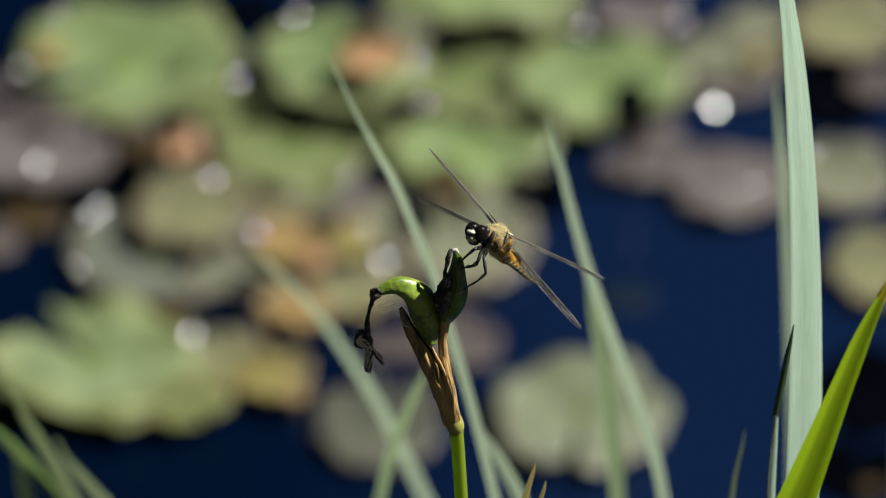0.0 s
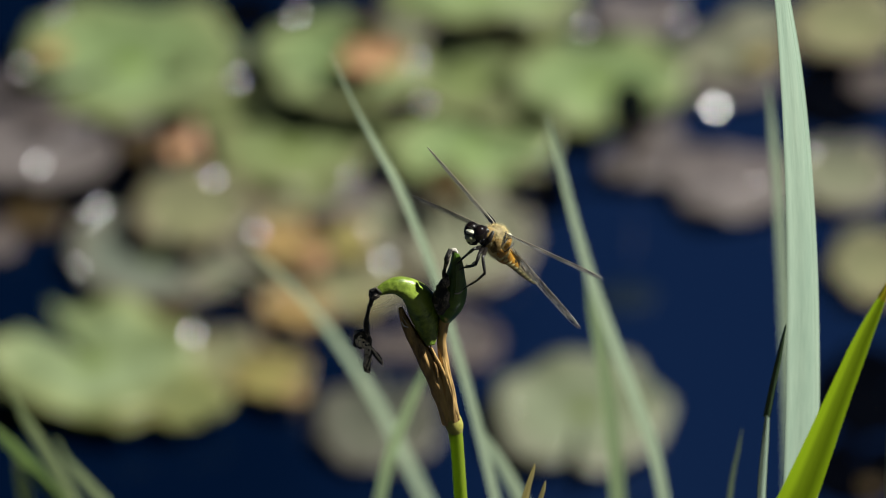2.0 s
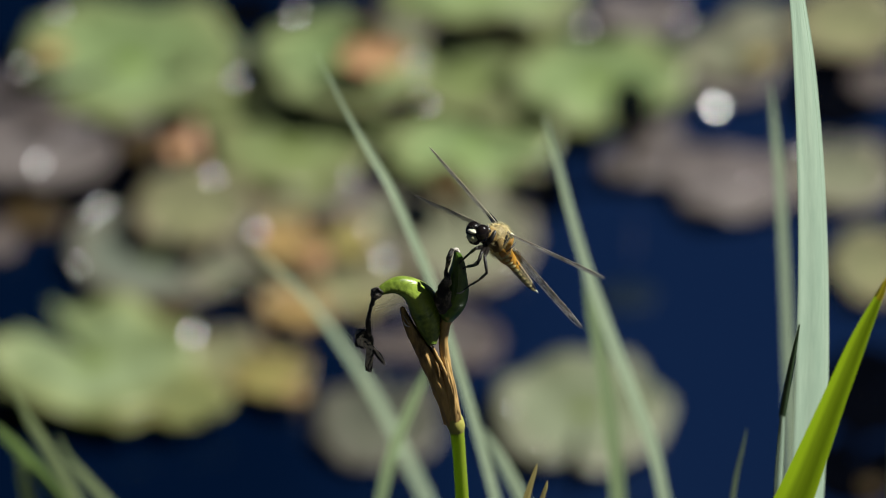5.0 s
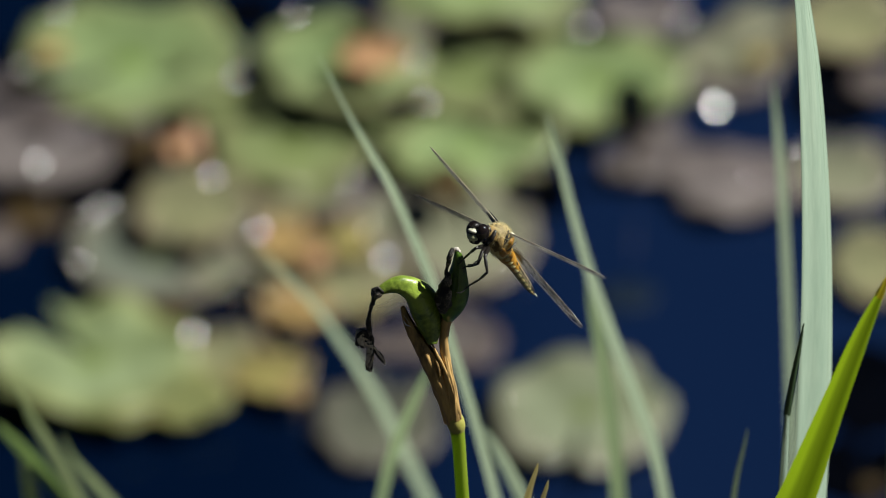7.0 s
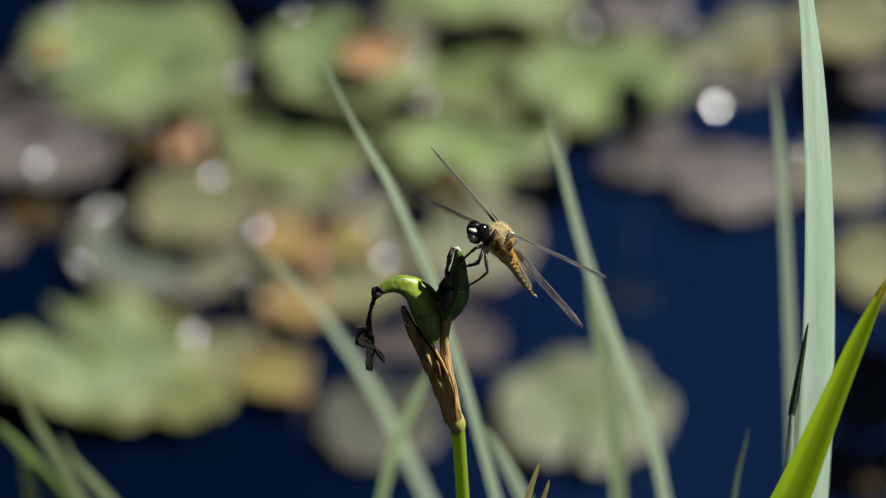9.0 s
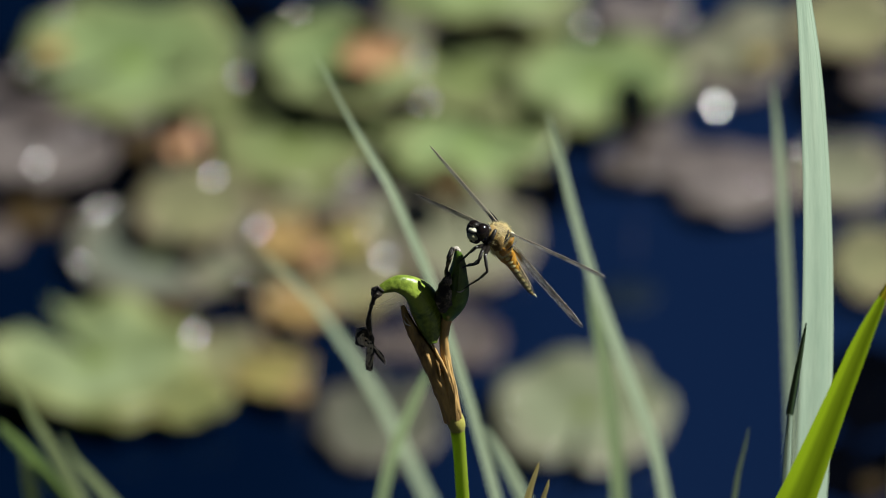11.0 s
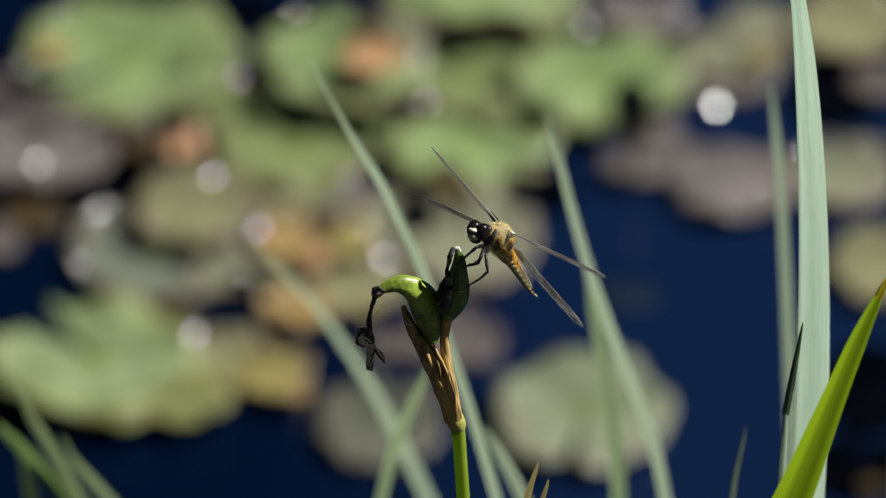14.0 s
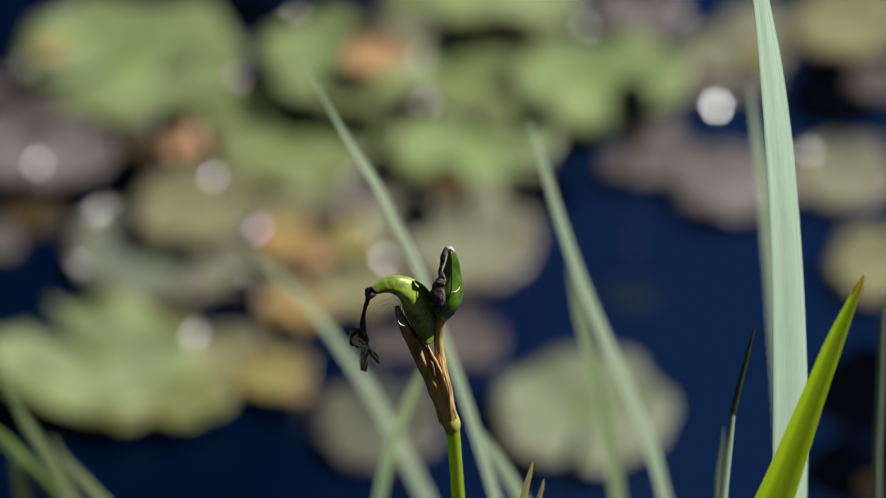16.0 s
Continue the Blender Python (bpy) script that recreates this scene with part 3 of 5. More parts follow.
        if d > cut:
            q.co -= facet * (d - cut) * 0.97
    ob = part("water_drop", bm, BEAD)
    ob.matrix_basis = Matrix.Translation((place[0], place[1], place[2] + size * 0.3))
    return tagged(ob, "small bright bead of water on a lily pad", "water drop", "drops on the lily pads")


for place, size in [
    ((0.1328, 1.8510, 0.01), 0.00250),
    ((-0.1978, 1.7939, 0.01), 0.00150),
    ((-0.0896, 1.7249, 0.013), 0.00115),
    ((-0.0286, 1.7055, 0.008), 0.00135),
    ((-0.1670, 1.7498, 0.01), 0.00115),
    ((-0.1633, 1.7559, 0.009), 0.00080),
    ((-0.1707, 1.7450, 0.009), 0.00080),
    ((-0.1743, 1.7011, 0.008), 0.00100),
    ((-0.1179, 1.6123, 0.022), 0.00110),
    ((-0.0140, 1.8634, 0.03), 0.00100),
    ((-0.0093, 1.8424, 0.018), 0.00100),
    ((-0.1009, 1.8447, 0.03), 0.00110),
    ((0.1179, 1.9429, 0.009), 0.00090),
    ((-0.0727, 1.9105, 0.03), 0.00120),
    ((0.1486, 1.7722, 0.011), 0.00065),
    ((-0.1116, 1.7641, 0.02), 0.00110),
    ((-0.0986, 1.6748, 0.009), 0.00060),
    ((-0.1007, 1.5798, 0.008), 0.00060),
    ((-0.0467, 1.7812, 0.009), 0.00080),
    ((-0.2076, 1.8908, 0.01), 0.00120),
    ((0.1769, 1.8079, 0.009), 0.00130),
    ((0.0477, 1.5153, 0.016), 0.00060),
    ((0.0340, 1.5535, 0.016), 0.00050),
    ((-0.1901, 1.9214, 0.024), 0.00100),
    ((0.0694, 1.9058, 0.024), 0.00110),
    ((0.0349, 1.7001, 0.008), 0.00060),
    ((-0.0368, 1.7329, 0.01), 0.00070),
]:
    water_drop(place, size)


# ---- reed and iris blades ----
def blade(name, line, widths, material, turn, label, category="blade", fold=0.25, thick=0.0004, rib=0.0):
    """A long leaf along a line of places, tip first; its origin is the last place but one. turn: degrees by which its
    flat side is turned away from the shore; fold: how far it is keeled; rib: its midrib's radius."""
    origin = Vector(line[-2])
    rows = glide([(*p, w) for p, w in zip(line, widths)], 8)
    bm = bmesh.new()
    uv = bm.loops.layers.uv.new("UVMap")
    across = 8
    flat = Vector((math.cos(radians(turn)), math.sin(radians(turn)), 0))
    front, rear, crest = [], [], []
    for i, row in enumerate(rows):
        here = Vector(row[:3]) - origin
        way = (Vector(rows[min(i + 1, len(rows) - 1)][:3]) - Vector(rows[max(i - 1, 0)][:3])).normalized()
        side = (flat - way * flat.dot(way)).normalized()
        deep = side.cross(way)
        w = max(row[3], 0.00008) / 2
        f, b = [], []
        for k in range(across + 1):
            s = 2 * k / across - 1
            off = side * (s * w) + deep * (fold * w * (abs(s) - 0.5) + 0.05 * w * math.cos(s * 9.4))
            t = max(thick, 0) * (1 - 0.8 * s * s) / 2 * min(1, w / 0.001)
            f.append(bm.verts.new(here + off + deep * t))
            b.append(bm.verts.new(here + off - deep * t))
        front.append(f)
        rear.append(b)
        crest.append(f[across // 2].co.copy())
    def face(vs, us):
        q = bm.faces.new(vs)
        for loop, co in zip(q.loops, us):
            loop[uv].uv = co
    for i in range(len(rows) - 1):
        v0, v1 = i / len(rows) * 8, (i + 1) / len(rows) * 8
        for k in range(across):
            u0, u1 = k / across, (k + 1) / across
            us = ((u0, v0), (u1, v0), (u1, v1), (u0, v1))
            face((front[i][k], front[i][k + 1], front[i + 1][k + 1], front[i + 1][k]), us)
            if thick > 0:
              face((rear[i + 1][k], rear[i + 1][k + 1], rear[i][k + 1], rear[i][k]), (us[3], us[2], us[1], us[0]))
        for k in (0, across) if thick > 0 else ():
            face((front[i][k], front[i + 1][k], rear[i + 1][k], rear[i][k]), ((k / across, v0), (k / across, v1)) * 2)
    if thick <= 0:
        bmesh.ops.delete(bm, geom=[q for q in bm.verts if not q.link_faces], context="VERTS")
    ob = part(name, bm, material)
    ob.location = origin
    if rib:
        bm = bmesh.new()
        tube(bm, crest[::4] + crest[-1:], [min(rib, 0.12 * r[3] + 5e-5) for r in rows[::4] + rows[-1:]], 6, 2)
        part("midrib", bm, material, ob)
    return tagged(ob, label, category, "blades at the water's edge")


BIG = blade("reed_blade", [(0.1009, 0.06, 1.0753), (0.1043, 0.06, 1.0521), (0.1074, 0.06, 1.0287), (0.1103, 0.06, 0.9973), (0.1122, 0.06, 0.9636), (0.1131, 0.06, 0.9295), (0.1132, 0.06, 0.8971), (0.1127, 0.06, 0.8726), (0.1052, 0.08, -0.08)],
    [0.00975, 0.01321, 0.01965, 0.02517, 0.02926, 0.03290, 0.03506, 0.03518, 0.03870], LEAF_PALE, 71, "broad pale green reed blade standing in the pond margin", "blade", 0.35, 0.0004, 0.0006)
REAR = blade("reed_blade", [(0.1156, 0.4948, 0.7804), (0.1174, 0.4948, 0.7624), (0.1194, 0.4948, 0.7397), (0.121, 0.4948, 0.7123), (0.1227, 0.4948, 0.6778), (0.1241, 0.4948, 0.643), (0.1247, 0.4948, 0.6077), (0.13, 0.515, -0.08)],
    [0.00105, 0.00575, 0.00733, 0.00841, 0.00951, 0.01009, 0.01013, 0.01114], LEAF_GREY, 66, "narrow grey-green reed blade behind a broader one", "blade", 0.2, 0, 0.0003)
FRESH = blade("iris_leaf", [(0.1291, -0.1, 1.0477), (0.1263, -0.1, 1.0405), (0.1213, -0.1, 1.0276), (0.1148, -0.1, 1.0086), (0.1088, -0.1, 0.9903), (0.1036, -0.1, 0.9749), (0.1014, -0.1, 0.9691), (-0.0656, -0.08, -0.08)],
    [0.00056, 0.00281, 0.00563, 0.00771, 0.01000, 0.01192, 0.01249, 0.01374], LEAF_FRESH, -38, "sunlit yellow-green iris leaf leaning over", "leaf", 0.5, 0)
LEAFTIP = blade("leaf_tip", [(0.1292, -0.1006, 1.0485), (0.1284, -0.1006, 1.0464), (0.1275, -0.1006, 1.0439), (0.1264, -0.1006, 1.0413)],
    [0.00056, 0.00167, 0.00241, 0.00296], LEAF_GOLD, -38, "yellowing dry leaf tip", "leaf", 0.5, 0)
# upper end of DARKLOW's blade; its shade is put into the darker green
DARK = blade("grass_blade", [(0.1065, 0.03, 0.9561), (0.1051, 0.03, 0.9472), (0.1032, 0.03, 0.9352), (0.1015, 0.03, 0.9236)],
    [0.0004, 0.0015, 0.0021, 0.0023], LEAF_SHADED, 10, "grass blade tip, its shade put into dark green", "blade", 0.2, 0.0004)
DARKLOW = blade("grass_blade", [(0.1017, 0.03, 0.9242), (0.1013, 0.03, 0.9151), (0.1008, 0.03, 0.903), (0.1005, 0.03, 0.8899), (0.0906, 0.05, -0.08)],
    [0.00181, 0.00262, 0.00323, 0.00344, 0.00378], LEAF_PALE, 30, "pale narrow grass blade at the water", "blade", 0.2, 0.0004)
SMALL = blade("grass_blade", [(0.0964, 0.16, 0.8412), (0.0953, 0.16, 0.8339), (0.0937, 0.16, 0.8254), (0.092, 0.16, 0.8106), (0.0477, 0.18, -0.08)],
    [0.00064, 0.00255, 0.00341, 0.00384, 0.00422], LEAF_DULL, 60, "short dull green grass blade", "blade", 0.2, 0.0004)
LONG = blade("reed_blade", [(-0.0388, 0.34, 0.8795), (-0.0349, 0.34, 0.8706), (-0.0293, 0.34, 0.857), (-0.0218, 0.34, 0.8413), (-0.0151, 0.34, 0.8274), (-0.0087, 0.34, 0.81), (-0.0027, 0.34, 0.7925), (0.0036, 0.34, 0.7684), (0.0101, 0.34, 0.7423), (0.0151, 0.34, 0.72), (0.0193, 0.34, 0.6998), (0.0869, 0.36, -0.08)],
    [0.00045, 0.0017, 0.00234, 0.00409, 0.00558, 0.00647, 0.00707, 0.00739, 0.00801, 0.00833, 0.00865, 0.00951], LEAF_GREY, 74, "long slender reed blade arching over the pond", "blade", 0.25, 0, 0.0003)
ARCH = blade("reed_blade", [(-0.0751, 0.75, 0.5702), (-0.0641, 0.75, 0.5586), (-0.0503, 0.75, 0.5425), (-0.0375, 0.75, 0.5226), (-0.0258, 0.75, 0.5014), (-0.0162, 0.75, 0.4801), (-0.0078, 0.75, 0.4599), (-0.0043, 0.75, 0.451), (0.0748, 0.77, -0.08)],
    [0.00034, 0.00189, 0.00370, 0.00550, 0.00688, 0.00804, 0.00830, 0.00831, 0.00913], LEAF_GREY, 68, "blurred arching reed blade over the water", "blade", 0.25, 0, 0.0003)
FORK = blade("reed_blade", [(0.0352, 0.42, 0.81), (0.039, 0.42, 0.7956), (0.0441, 0.42, 0.7734), (0.0503, 0.42, 0.7488), (0.058, 0.42, 0.724), (0.0664, 0.42, 0.6991), (0.0729, 0.42, 0.6786), (0.0779, 0.42, 0.6522), (0.1331, 0.44, -0.08)],
    [0.00080, 0.00430, 0.00593, 0.00676, 0.00759, 0.00816, 0.00873, 0.00876, 0.00964], LEAF_GREY, 68, "slender grey-green reed blade in the pond", "blade", 0.25, 0, 0.0003)
FORKTWO = blade("reed_blade", [(0.0505, 0.5, 0.7047), (0.0534, 0.5, 0.6839), (0.0568, 0.5, 0.6631), (0.0593, 0.5, 0.6421), (0.0611, 0.5, 0.6234), (0.0624, 0.5, 0.6034), (0.081, 0.52, -0.08)],
    [0.00087, 0.00566, 0.00698, 0.00744, 0.00746, 0.00747, 0.00822], LEAF_GREY, -45, "upright reed blade beside a leaning one", "blade", 0.25, 0, 0.0003)
CROSS = blade("reed_blade", [(-0.0047, 0.42, 0.7127), (-0.009, 0.435, 0.6924), (-0.0142, 0.45, 0.6697), (-0.0187, 0.465, 0.6469), (-0.0232, 0.48, 0.6156), (-0.0635, 0.5, -0.08)],
    [0.00062, 0.00297, 0.00374, 0.00414, 0.00430, 0.00472], LEAF_GREY, -45, "short leaning reed blade crossing another", "blade", 0.2, 0, 0.0003)
CROSSTWO = blade("reed_blade", [(0.0132, 0.4, 0.6974), (0.0179, 0.4, 0.6883), (0.0236, 0.4, 0.6769), (0.0295, 0.4, 0.6632), (0.1581, 0.42, -0.08)],
    [0.00085, 0.00373, 0.00509, 0.00578, 0.00636], LEAF_GREY, 45, "short leaning reed blade", "blade", 0.2, 0, 0.0003)
SEARA = blade("grass_blade", [(0.0279, 0, 0.9248), (0.027, 0, 0.9208), (0.0257, 0, 0.9156), (0.0243, 0, 0.9082), (-0.0496, 0.02, -0.08)],
    [0.00089, 0.00401, 0.00535, 0.00625, 0.00687], LEAF_SEAR, 60, "dry straw-coloured grass tip", "blade", 0.2, 0.0004)
SEARB = blade("grass_blade", [(0.0311, 0, 0.9188), (0.0305, 0, 0.9156), (0.0296, 0, 0.9122), (0.0288, 0, 0.9072), (-0.0392, 0.02, -0.08)],
    [0.00063, 0.00251, 0.00314, 0.00377, 0.00415], LEAF_SEAR, 50, "dry straw-coloured grass tip", "blade", 0.2, 0.0004)
LEFTA = blade("reed_blade", [(-0.1532, 0.5, 0.6532), (-0.1484, 0.5, 0.6427), (-0.1422, 0.5, 0.631), (-0.1366, 0.5, 0.6193), (-0.1308, 0.5, 0.6063), (0.1142, 0.52, -0.08)],
    [0.00092, 0.00301, 0.00394, 0.00464, 0.00512, 0.00562], LEAF_MOSS, 30, "leaning reed blade at the pond", "blade", 0.2, 0, 0.0003)
LEFTB = blade("reed_blade", [(-0.1609, 0.52, 0.6267), (-0.1536, 0.52, 0.6183), (-0.1483, 0.52, 0.6117), (-0.1428, 0.52, 0.6041), (-0.1388, 0.52, 0.598), (0.2169, 0.54, -0.08)],
    [0.00233, 0.00419, 0.0049, 0.00468, 0.0042, 0.00462], LEAF_LUSH, 30, "fresh green reed blade leaning low", "blade", 0.2, 0, 0.0003)
LEFTC = blade("reed_blade", [(-0.1563, 0.6, 0.5644), (-0.1544, 0.6, 0.5564), (-0.1529, 0.6, 0.5491), (-0.1521, 0.6, 0.5443), (-0.0689, 0.62, -0.08)],
    [0.00124, 0.00416, 0.00499, 0.005, 0.0055], LEAF_MOSS, -5, "short upright reed blade", "blade", 0.2, 0, 0.0003)
LEFTD = blade("reed_blade", [(-0.1382, 0.52, 0.622), (-0.1349, 0.52, 0.6136), (-0.1286, 0.52, 0.6048), (-0.1206, 0.52, 0.5946), (0.3027, 0.54, -0.08)],
    [0.00094, 0.00233, 0.0035, 0.00374, 0.00411], LEAF_MOSS, 30, "thin leaning reed blade", "blade", 0.2, 0, 0.0003)
RIGHT = blade("reed_blade", [(0.1475, 0.22, 0.8563), (0.1471, 0.22, 0.8394), (0.1468, 0.22, 0.8181), (0.1463, 0.22, 0.7967), (0.1464, 0.22, 0.7741), (0.1478, 0.24, -0.08)],
    [0.00107, 0.00241, 0.00296, 0.00324, 0.00325, 0.00357], LEAF_GREY, 10, "narrow reed blade beside the iris leaf", "blade", 0.2, 0, 0.0003)
LEAFTIP.parent = FRESH
LEAFTIP.location -= FRESH.location
del LEAFTIP["category"], LEAFTIP["group"]
DARK.parent = DARKLOW
DARK.name = "blade_tip"
DARK.location -= DARKLOW.location
del DARK["category"], DARK["group"]


# ---- the iris stalk with its two seed pods ----
def iris_stalk():
    base = Vector((0.0114, 0, 0.8382))
    stalk = tagged(new("iris_stalk"), "iris stalk with two green seed pods and withered sheaths", "plant")
    stalk.location = base

    def spot(right, up, near=0.0):
        """Millimetres in the upright plane in which the stalk stands; up is counted as it looks from 30 degrees above."""
        return (right * 0.001, -0.0033 - 0.001 * near, 1.0019 + 0.001155 * up + 0.000577 * near)

    def local(points):
        return [tuple(Vector(p) - base) for p in points]

    def piece(name, points, radii, material, label="", sides=14, rough=0.0, flat=1.0, parent=None, steps=6, lobes=0.0):
        bm = bmesh.new()
        mm = 0.001
        tube(bm, local(points), [r * mm for r in radii], sides, steps, rough, flat, lobes)
        return part(name, bm, material, parent or stalk, label)

    piece("stem", [(0.00372, -0.00330, 0.94041), (0.00440, -0.00330, 0.93377), (0.00490, -0.00330, 0.92597), (0.00575, -0.00303, 0.91094), (0.0085, -0.0032, 0.862), (0.0125, -0.004, 0.76), (0.020, -0.006, 0.45), (0.027, -0.008, -0.05)],
          [2.3, 2.05, 2.0, 2.05, 2.2, 2.4, 2.8, 3.2], STEM_GREEN, "smooth bright green stem", 16)
    piece("node", [(0.00270, -0.00331, 0.94393), (0.00321, -0.00330, 0.94197), (0.00372, -0.00330, 0.94021), (0.00406, -0.00330, 0.93788)], [2.3, 2.75, 2.7, 2.05], NODE_TAN, "swollen yellow-green joint", 18)
    # dry sheaths that wrap the stalks
    sheath(stalk, base, [spot(-12.5, -17.7), spot(-11.5, -20.8), spot(-9.0, -25.7), spot(-5.7, -31.1), spot(-2.9, -37.3), spot(0.0, -44.4), spot(2.5, -52.2)],
           [0.68, 1.18, 1.94, 2.54, 2.62, 2.45, 2.37], 305, 35)
    sheath(stalk, base, [spot(0.0, -31.1, 0.7), spot(0.7, -35.3, 0.7), spot(1.9, -42.1, 0.7), spot(3.5, -51.4, 0.7)],
           [0.51, 1.35, 1.69, 1.86], 230, -60)
    piece("sheath_margin", [spot(-3.7, -28.7, 1.5), spot(-1.7, -33.0, 1.9), spot(0.5, -37.2, 1.9), spot(2.4, -42.9, 1.7), spot(3.9, -48.0, 1.5), spot(4.7, -51.5, 1.4)], [0.25, 0.5, 0.6, 0.65, 0.7, 0.6], DRY_SHEATH, "rolled tan margin of a dry sheath", 10, 0.4)
    piece("sheath_margin", [spot(-2.7, -33.3, 2.2), spot(-2.0, -35.3, 2.5), spot(-1.5, -37.7, 2.5), spot(-1.2, -39.7, 2.4)], [0.15, 0.45, 0.4, 0.15], DRY_SHEATH, "rolled tan margin of a dry sheath", 10, 0.4)
    piece("pedicel", [(0.00135, -0.00330, 0.97945), (0.00034, -0.00330, 0.97477), (-0.00017, -0.00330, 0.96989), (0.00051, -0.00330, 0.96305), (0.00220, -0.00330, 0.95135)], [1.9, 1.5, 1.4, 1.5, 1.6], DRY_SHEATH, "dry tan pod stalk", rough=0.15)
    # the bent pod
    piece("seed_pod", [(-0.02028, -0.00930, 0.98976), (-0.01775, -0.00830, 0.99093), (-0.01437, -0.00730, 0.99152), (-0.01066, -0.00630, 0.98997), (-0.00745, -0.00430, 0.98549), (-0.00559, -0.00230, 0.97942), (-0.00440, -0.00331, 0.97435), (-0.00355, -0.00630, 0.97024)],
          [1.0, 1.7, 2.5, 3.5, 4.4, 4.6, 3.5, 1.2], POD_GREEN, "glossy green pod bent over, tip shrivelled", 64, 0.10, steps=26, lobes=0.07)
    # the upright pod
    pod = piece("seed_pod", [(0.00372, -0.00480, 1.00180), (0.00406, -0.00480, 1.00004), (0.00422, -0.00480, 0.99712), (0.00389, -0.00480, 0.99282), (0.00321, -0.00480, 0.98813), (0.00220, -0.00480, 0.98345), (0.00118, -0.00180, 0.97663)],
                [0.7, 1.3, 2.0, 3.0, 4.1, 3.9, 1.8], POD_DEEP, "dark green upright seed pod", 48, 0.10, steps=20, lobes=0.08)
    ridges(pod, base, [(0.00405, -0.00680, 1.00217), (0.00422, -0.00830, 0.99719), (0.00388, -0.00930, 0.99096), (0.00203, -0.00780, 0.98286)], 0.25, POD_DEEP)
    piece("pod_tip", [(0.00237, -0.00480, 1.00062), (0.00253, -0.00480, 1.00180), (0.00355, -0.00480, 1.00218), (0.00439, -0.00480, 1.00121), (0.00439, -0.00480, 0.99984)], [0.4, 0.65, 0.7, 0.7, 0.35], DRY_TIP, "withered pale pod tip", 12, 0.95)
    piece("dry_filament", [(0.00253, -0.00580, 1.00335), (0.00186, -0.00680, 1.00178), (0.00118, -0.00680, 0.99905), (0.00068, -0.00680, 0.99593), (0.00118, -0.00780, 0.99417), (0.00051, -0.00830, 0.99212), (0.00000, -0.00880, 0.99008), (-0.00017, -0.00880, 0.98579), (-0.00051, -0.00830, 0.98238)],
          [0.6, 0.65, 0.7, 0.7, 0.9, 1.5, 2.1, 2.1, 0.9], DRY_DARK, "shrivelled blackish petal remains", 14, 0.75, 0.7, steps=8)
    # the withered flower that hangs from the bent pod
    piece("dry_filament", [(-0.01893, -0.00930, 0.99152), (-0.02011, -0.00930, 0.98996), (-0.02079, -0.00930, 0.98800), (-0.02180, -0.00930, 0.98508), (-0.02265, -0.00930, 0.98097), (-0.02248, -0.00930, 0.97708), (-0.02180, -0.00930, 0.97356)],
          [1.2, 1.5, 0.9, 0.75, 0.7, 0.8, 1.0], DRY_DARK, "blackish hanging withered thread", 12, 0.6, steps=8)
    rnd = random.Random(12)
    for ends, wide, thick, count in (
            (((-22.82, -27.21), (-24.34, -25.18), (-25.35, -26.53), (-24.84, -28.56), (-23.32, -29.58)), 1.25, 0.95, 11),
            (((-22.82, -27.55), (-22.31, -30.25), (-22.31, -32.96), (-22.65, -35.32), (-22.31, -36.84)), 0.75, 0.75, 10),
            (((-22.65, -27.89), (-20.96, -30.25), (-19.60, -32.28), (-17.91, -34.81)), 0.35, 0.5, 6)):
        for k in range(count):
            turn, reach = 6.28 * k / count + rnd.random(), wide * (0.35 + 0.65 * rnd.random())
            line, size = [], []
            for i, (right, up) in enumerate(ends):
                a = turn + 0.8 * i
                fade = 0.35 if i == 0 else 1.0
                line.append(spot(right + fade * reach * math.cos(a) + 0.2 * rnd.gauss(0, 1), up + 0.25 * rnd.gauss(0, 1), 4.5 + fade * reach * math.sin(a)))
                size.append(thick * (0.5 + 0.5 * rnd.random()) * (0.4 if i == len(ends) - 1 else 1))
            piece("dry_petal", line, size, DRY_PALE if k % 2 == 1 else DRY_DARK, "", 9, 0.9, 0.55, steps=6)
    for a, b in (((-0.02063, -0.00830, 0.98352), (-0.01319, -0.00730, 0.98547)), ((-0.02029, -0.00831, 0.98430), (-0.01522, -0.00730, 0.98664)), ((-0.01215, -0.00930, 0.98218), (-0.01046, -0.01030, 0.97984))):
        bm = bmesh.new()
        tube(bm, local([a, b]), [0.00004, 0.00004], 4, 2)
        part("silk_thread", bm, SILK, stalk)
    bm = bmesh.new()
    tube(bm, local([(-0.01214, -0.01180, 0.98169), (-0.01147, -0.01180, 0.98033), (-0.01012, -0.01180, 0.97975)]), [0.00012, 0.0002, 0.00012], 5, 3)
    part("silk_thread", bm, SILK, stalk)
    bm = bmesh.new()
    tube(bm, local([(0.00354, -0.01080, 0.99085), (0.00472, -0.01130, 0.99114), (0.00574, -0.00980, 0.99084), (0.00642, -0.00729, 0.99056)]), [0.00008, 0.0002, 0.00022, 0.0001], 5, 4, 0.3)
    part("silk_thread", bm, DRY_TIP, stalk)
    return stalk


def sheath(stalk, base, points, radii, arc, start):
    """A dry bract: part of a tube, with thickness, pleated along its length."""
    rows = glide([(*(Vector(p) - base), r * 0.001) for p, r in zip(points, radii)], 12)
    bm = bmesh.new()
    steps, outer, inner = 30, [], []
    for i, row in enumerate(rows):
        here, r = Vector(row[:3]), row[3]
        way = (Vector(rows[min(i + 1, len(rows) - 1)][:3]) - Vector(rows[max(i - 1, 0)][:3])).normalized()
        side = (Vector((1, 0, 0)) - way * way.x).normalized()
        deep = way.cross(side)
        o, n = [], []
        for k in range(steps + 1):
            a = radians(start + arc * k / steps)
